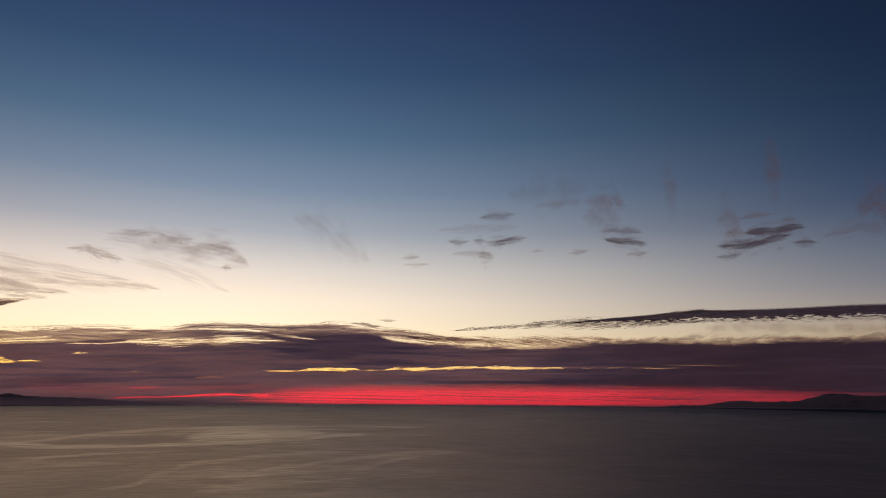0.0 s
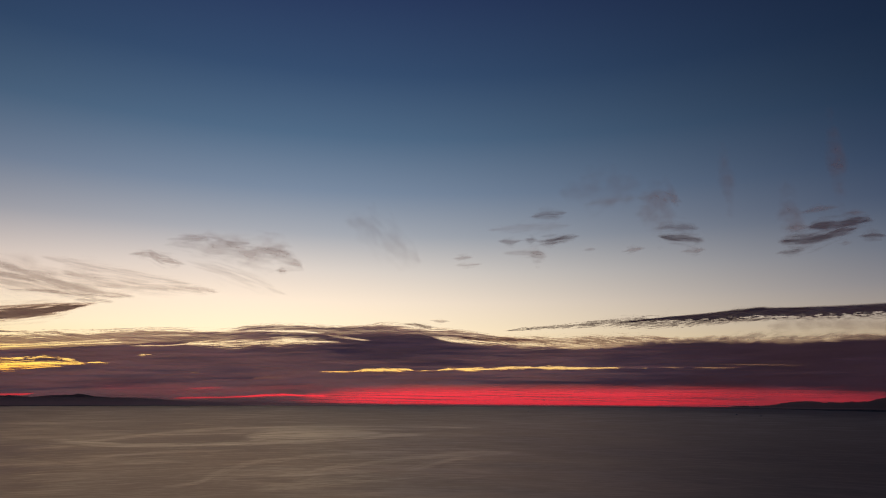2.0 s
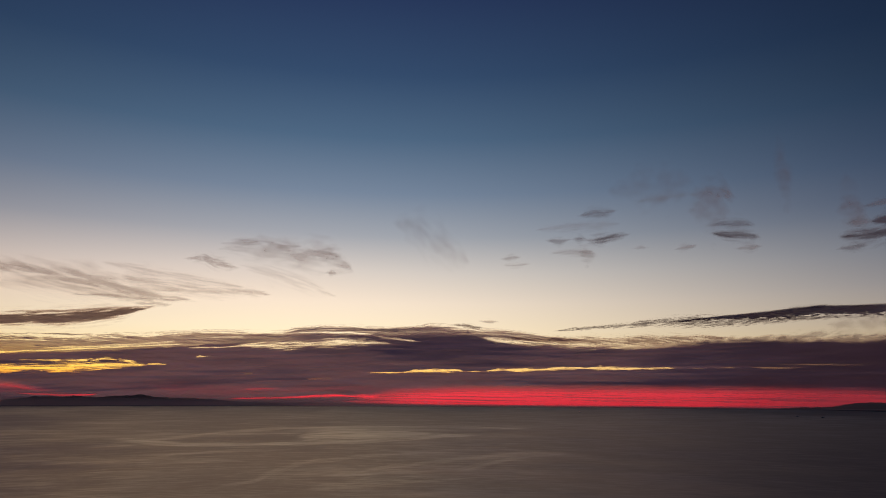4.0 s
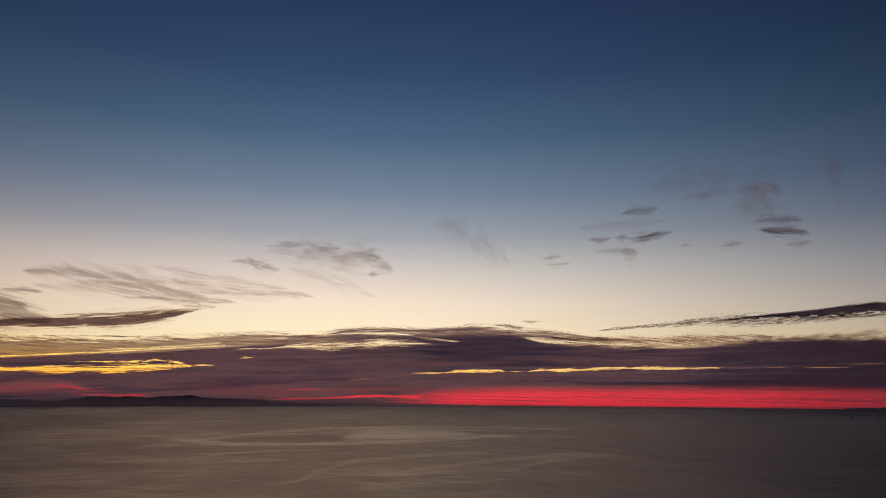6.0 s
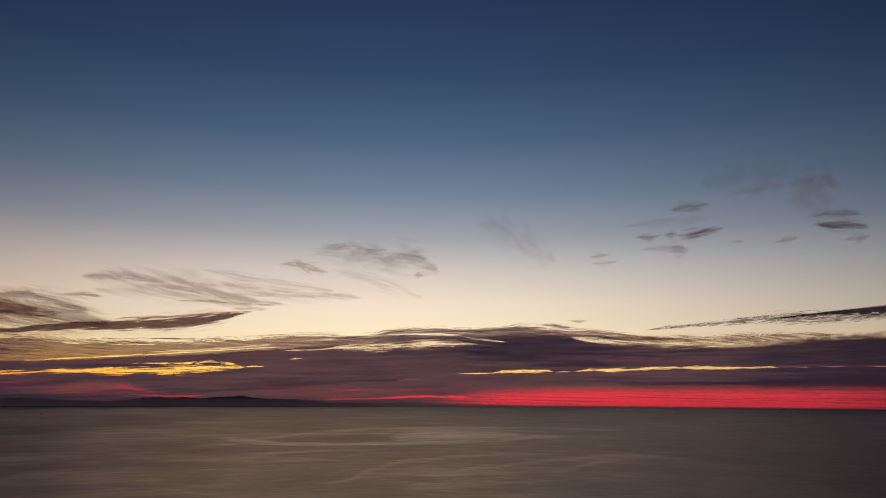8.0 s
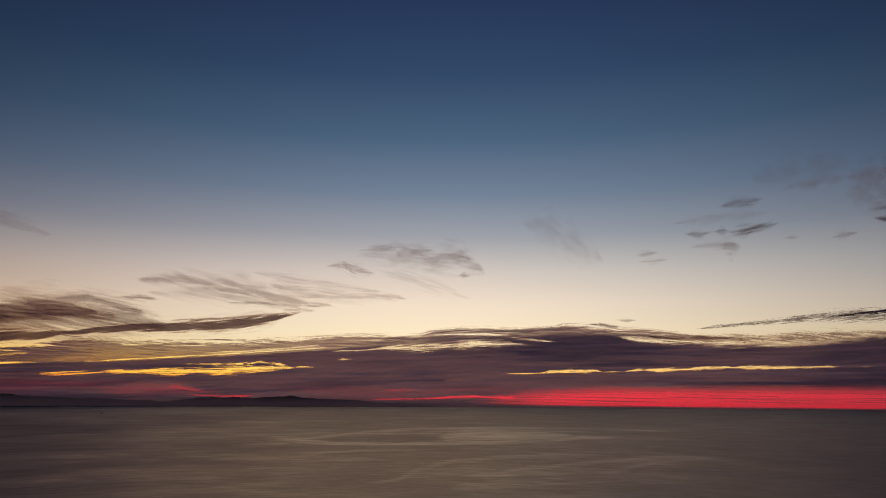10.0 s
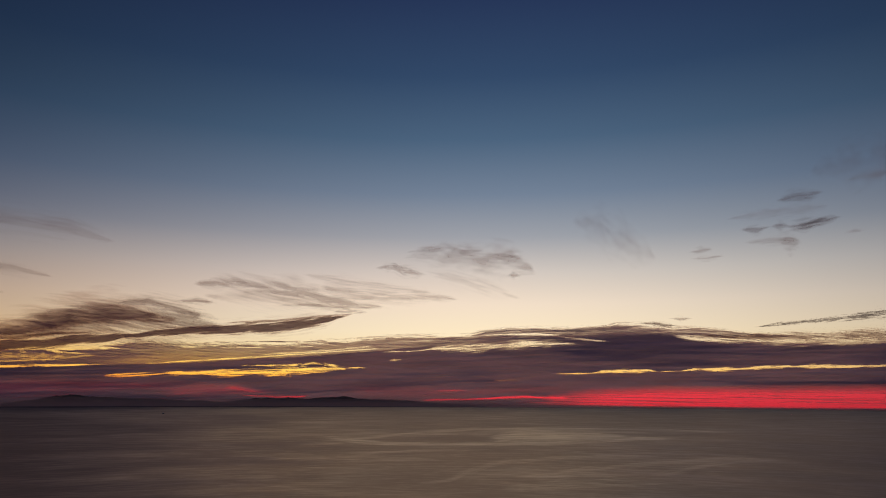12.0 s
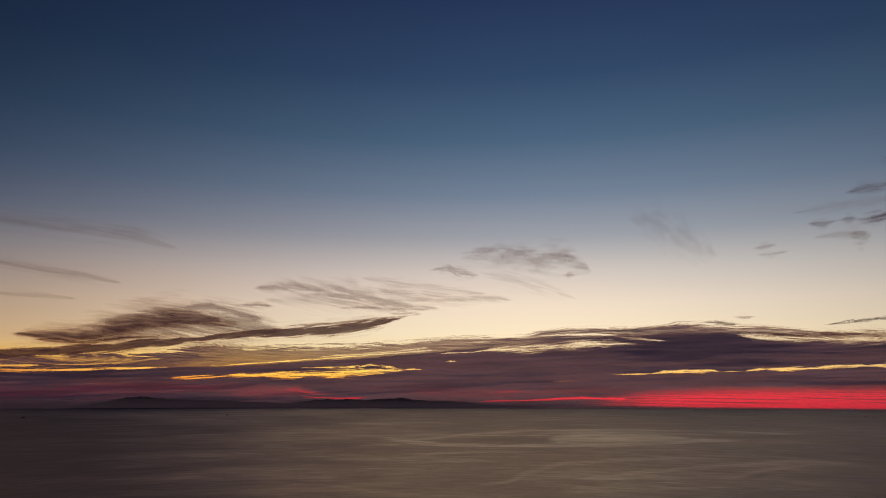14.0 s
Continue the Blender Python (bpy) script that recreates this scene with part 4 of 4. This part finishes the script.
for label, spine, opacity, seed in [
    ("small dark flake of cloud", [(0.42, 12.6, 0.047), (1.48, 12.51, 0.187), (2.39, 12.66, 0.047)], .5, 301),
    ("small dark flake of cloud", [(2.58, 12.66, 0.047), (3.15, 12.61, 0.187), (3.72, 12.61, 0.047)], .55, 303),
    ("narrow dark flake of cloud", [(3.63, 12.51, 0.093), (4.82, 12.55, 0.233), (5.77, 12.68, 0.186), (7.05, 12.9, 0.046)], .7, 305),
    ("small soft flake of cloud", [(3.15, 14.56, 0.047), (4.21, 14.7, 0.279), (5.31, 14.69, 0.186), (6.13, 14.81, 0.046)], .5, 307),
    ("faint shred of cloud", [(-0.45, 13.53, 0.047), (2.19, 13.68, 0.233), (4.59, 13.67, 0.233), (6.4, 13.79, 0.046)], .2, 309),
    ("faint shred of cloud", [(0.77, 11.58, 0.047), (2.43, 11.63, 0.14), (3.38, 11.58, 0.186), (4.29, 11.48, 0.093)], .3, 310),
    ("small round puff of cloud", [(2.96, 11.49, 0.093), (3.62, 11.44, 0.419), (4.33, 11.35, 0.093)], .4, 311),
    ("faint shred of cloud", [(7.4, 11.73, 0.046), (7.87, 11.77, 0.093), (8.43, 11.76, 0.046)], .3, 313),
    ("faint shred of cloud", [(-3.42, 11.19, 0.047), (-2.66, 11.25, 0.14), (-1.85, 11.27, 0.047)], .38, 314),
    ("faint shred of cloud", [(-3.21, 10.64, 0.047), (-2.31, 10.61, 0.093), (-1.13, 10.72, 0.047)], .34, 316),
    ("faint shred of cloud", [(10.56, 11.48, 0.046), (11.35, 11.59, 0.183), (12.22, 11.7, 0.046)], .4, 315),
    ("small soft flake of cloud", [(13.28, 13.21, 0.045), (14.37, 13.26, 0.181), (15.27, 13.17, 0.27), (16.47, 13.01, 0.09)], .5, 319),
    ("narrow dark flake of cloud", [(13.44, 12.57, 0.045), (14.56, 12.34, 0.226), (15.67, 12.2, 0.225), (16.77, 12.05, 0.089)], .78, 317),
    ("faint shred of cloud", [(15.09, 11.23, 0.045), (16.07, 11.28, 0.18), (16.82, 11.29, 0.045)], .45, 321),
    ("large dark flake of cloud", [(22.16, 11.51, 0.087), (23.1, 11.48, 0.258), (24.31, 11.48, 0.298), (25.31, 11.61, 0.211), (26.5, 11.85, 0.167), (27.36, 11.98, 0.042)], .8, 323),
    ("large dark flake of cloud", [(24.1, 12.4, 0.043), (25.18, 12.39, 0.254), (26.16, 12.38, 0.294), (27.33, 12.48, 0.249), (28.09, 12.45, 0.165), (28.31, 12.39, 0.041)], .8, 325),
    ("soft mauve flake of cloud", [(22.67, 12.42, 0.086), (23.38, 12.5, 0.257), (24.26, 12.42, 0.085)], .42, 326),
    ("small dark flake of cloud", [(27.35, 11.39, 0.042), (28.18, 11.4, 0.206), (29.06, 11.23, 0.041)], .65, 327),
    ("narrow flake of cloud", [(21.93, 10.65, 0.043), (22.83, 10.68, 0.172), (23.81, 10.78, 0.085)], .5, 329),
    ("faint shred of cloud", [(23.78, 13.5, 0.043), (25.08, 13.63, 0.169), (26.27, 13.64, 0.042)], .4, 331),
    ("small soft flake of cloud", [(26.69, 13.14, 0.042), (27.31, 13.07, 0.125), (27.92, 13.05, 0.041)], .42, 333),
    ("faint shred of cloud", [(29.43, 11.61, 0.081), (30.62, 11.9, 0.322), (31.71, 12.1, 0.239), (33.14, 11.81, 0.314)], .28, 337),
    ("tiny shred of cloud", [(26.16, 10.99, 0.042), (26.43, 11.05, 0.126), (26.82, 11.02, 0.042)], .35, 339),
]:
    cloud(label, spine, 1.6, .26, seed, opacity * (1.12 if opacity > .6 else .95), .5, 1.25, .02, 4720, 30, group="scattered evening clouds", halo=.45, mottle=.1, stuff=FLAKE if opacity > .45 else WISP)
for label, spine, opacity, seed, lean in [
    ("faint mauve veil of falling ice", [(25.85, 17.03, 0.627), (26.55, 16.82, 1.994), (27.16, 16.65, 0.62)], .42, 341, 0),
    ("faint mauve veil of falling ice", [(18.22, 16.73, 0.529), (18.88, 16.68, 1.757), (19.43, 16.41, 0.526)], .30, 343, 0),
    ("faint mauve smudge of cloud", [(11.95, 15.73, 0.091), (13.33, 15.62, 0.725), (14.48, 15.69, 0.631), (15.27, 15.15, 0.09)], .46, 345, -.1),
    ("faint mauve smudge of cloud", [(7.71, 15.43, 0.046), (9.84, 15.55, 0.321), (11.81, 15.69, 0.137)], .28, 347, .05),
    ("faint mauve smudge of cloud", [(11.67, 14.42, 0.137), (13.51, 14.2, 1.27), (14.86, 14.05, 0.226)], .26, 351, 0),
    ("faint mauve smudge of cloud", [(5.57, 16.44, 0.185), (7.97, 16.62, 0.919), (10.34, 16.76, 1.004), (12.22, 16.68, 0.227)], .18, 353, 0),
    ("faint mauve smudge of cloud", [(22.2, 13.33, 0.433), (23.04, 13.48, 1.29), (23.92, 13.18, 0.513)], .34, 355, 0),
    ("soft smoky puff of cloud", [(31.72, 13.43, 0.316), (32.62, 13.63, 1.027), (33.68, 13.81, 1.463), (34.98, 13.46, 1.386), (36.24, 13.04, 0.525)], .5, 335, 0),
    ("brown smoky veil under a dark cloud", [(20.8, 5.3, .15), (22.6, 5.35, .5), (24.4, 5.3, .35), (26, 5.2, .45), (28, 5.0, .3), (31, 4.9, .35), (34, 4.9, .2)], .34, 357, 0),
    ("faint combed smudge of cloud", [(-12.54, 14.15, 0.182), (-10.18, 13.37, 1.01), (-8.27, 12.3, 1.016), (-6.83, 11.43, 0.556), (-6.1, 10.89, 0.093)], .2, 349, -.15),
]:
    cloud(label, spine, 1.1, .8, seed, opacity, .6, 1.8, lean, 4690, 20, fat=1.2, halo=.4)

# ---------------------------------------------------------------- boats


def plain(name, colour, roughness, glow=0.0):
    m = bpy.data.materials.new(name)
    m.use_nodes = True
    n = Nodes(m.node_tree)
    co = n.add("ShaderNodeTexCoord").outputs["Object"]
    wear = n.add("ShaderNodeTexNoise", {"Vector": co, "Scale": 1.5, "Detail": 4.0}).outputs["Fac"]
    tint = n.mix(wear, tuple(c * .8 for c in colour), colour)
    p = n.add("ShaderNodeBsdfPrincipled", {"Base Color": tint, "Roughness": roughness})
    if glow:
        p.inputs["Emission Color"].default_value = (*colour, 1)
        p.inputs["Emission Strength"].default_value = glow
    n.tree.links.new(p.outputs[0], n.add("ShaderNodeOutputMaterial").inputs[0])
    return m


HULL = plain("boat_paint", (.12, .13, .16), .5)
CABIN = plain("cabin_paint", (.6, .6, .58), .5)
STEEL = plain("mast_metal", (.3, .3, .3), .4)
LAMP = plain("deck_lamp", (1.0, .22, .18), .3, 1.5)


def part(name, bm, material, parent, label=""):
    me = bpy.data.meshes.new(name)
    bm.normal_update()
    bm.to_mesh(me)
    bm.free()
    me.materials.append(material)
    ob = new(name, me)
    ob.parent = parent
    if label:
        tagged(ob, label)
    return ob


def boat(label, az, el, heading, length, lit):
    """A small fishing boat on the water."""
    base = new("fishing_boat")
    r = EYE / math.tan(math.radians(-(el - LEVEL * math.sin(math.radians(az)))))
    base.matrix_basis = pose(r * math.sin(math.radians(az)), r * math.cos(math.radians(az)), .0, 0, 0, heading)
    tagged(base, label, "boat", "boats out on the water")
    L, B, H = length, length * .28, length * .13
    bm = bmesh.new()
    rings = []
    for t in (0, .12, .35, .6, .8, .93, 1):
        wide = B / 2 * (1 - t ** 3.2) * (.86 + .14 * min(1, t * 4)) + .02
        deck = H * (1 + .55 * t * t)
        x = L * (t - .5)
        rings.append([bm.verts.new((x + dx, y, z)) for dx, y, z in (
            (0, -wide, deck), (-.02 * L * t, -wide * .82, deck * .3), (-.05 * L * t, 0, -.35), (-.02 * L * t, wide * .82, deck * .3), (0, wide, deck), (0, wide * .9, deck * .82), (0, -wide * .9, deck * .82))])
    for a, b in zip(rings, rings[1:]):
        for k in range(7):
            bm.faces.new((a[k], a[(k + 1) % 7], b[(k + 1) % 7], b[k]))
    bm.faces.new(rings[0])
    bm.faces.new(rings[-1][::-1])
    part("hull", bm, HULL, base)
    bm = bmesh.new()
    bmesh.ops.create_cube(bm, size=1, matrix=Matrix.Translation((-.05 * L, 0, H * .9 + .11 * L)) @ Matrix.Diagonal((.26 * L, B * .62, .2 * L, 1)))
    for v in bm.verts:
        if v.co.z > H + .1 * L:
            v.co.x = -.05 * L + (v.co.x + .05 * L) * .82
    bmesh.ops.bevel(bm, geom=list(bm.edges), offset=.08, segments=2, affect="EDGES")
    part("cabin", bm, CABIN, base, "pale painted wheelhouse")
    bm = bmesh.new()
    bmesh.ops.create_cone(bm, cap_ends=True, segments=8, radius1=.09, radius2=.05, depth=.42 * L, matrix=Matrix.Translation((-.12 * L, 0, H + .4 * L)))
    part("mast", bm, STEEL, base)
    if lit:
        for x, z, size in lit:
            bm = bmesh.new()
            bmesh.ops.create_icosphere(bm, subdivisions=2, radius=size, matrix=Matrix.Translation((x * L, 0, H + z * L)))
            part("lamp", bm, LAMP, base, "glowing deck lamp")


boat("fishing boat with lit deck lamps on dusky water", -58.54, -1.56, 20, 9.0, [(-.12, .42, 0.42), (.3, .16, 0.27), (-.42, .1, 0.24)])
boat("small dark fishing boat on dusky water", -44.87, -1.46, -12, 7.3, [])
boat("fishing boat with one lit lamp on the water", 2.63, -1.16, 10, 4.4, [(-.1, .38, 0.40)])
boat("small dark fishing boat on dusky water", 18.18, -1.2, 14, 6.2, [])
boat("small dark fishing boat on dusky water", 19.8, -1.26, -20, 6.2, [])
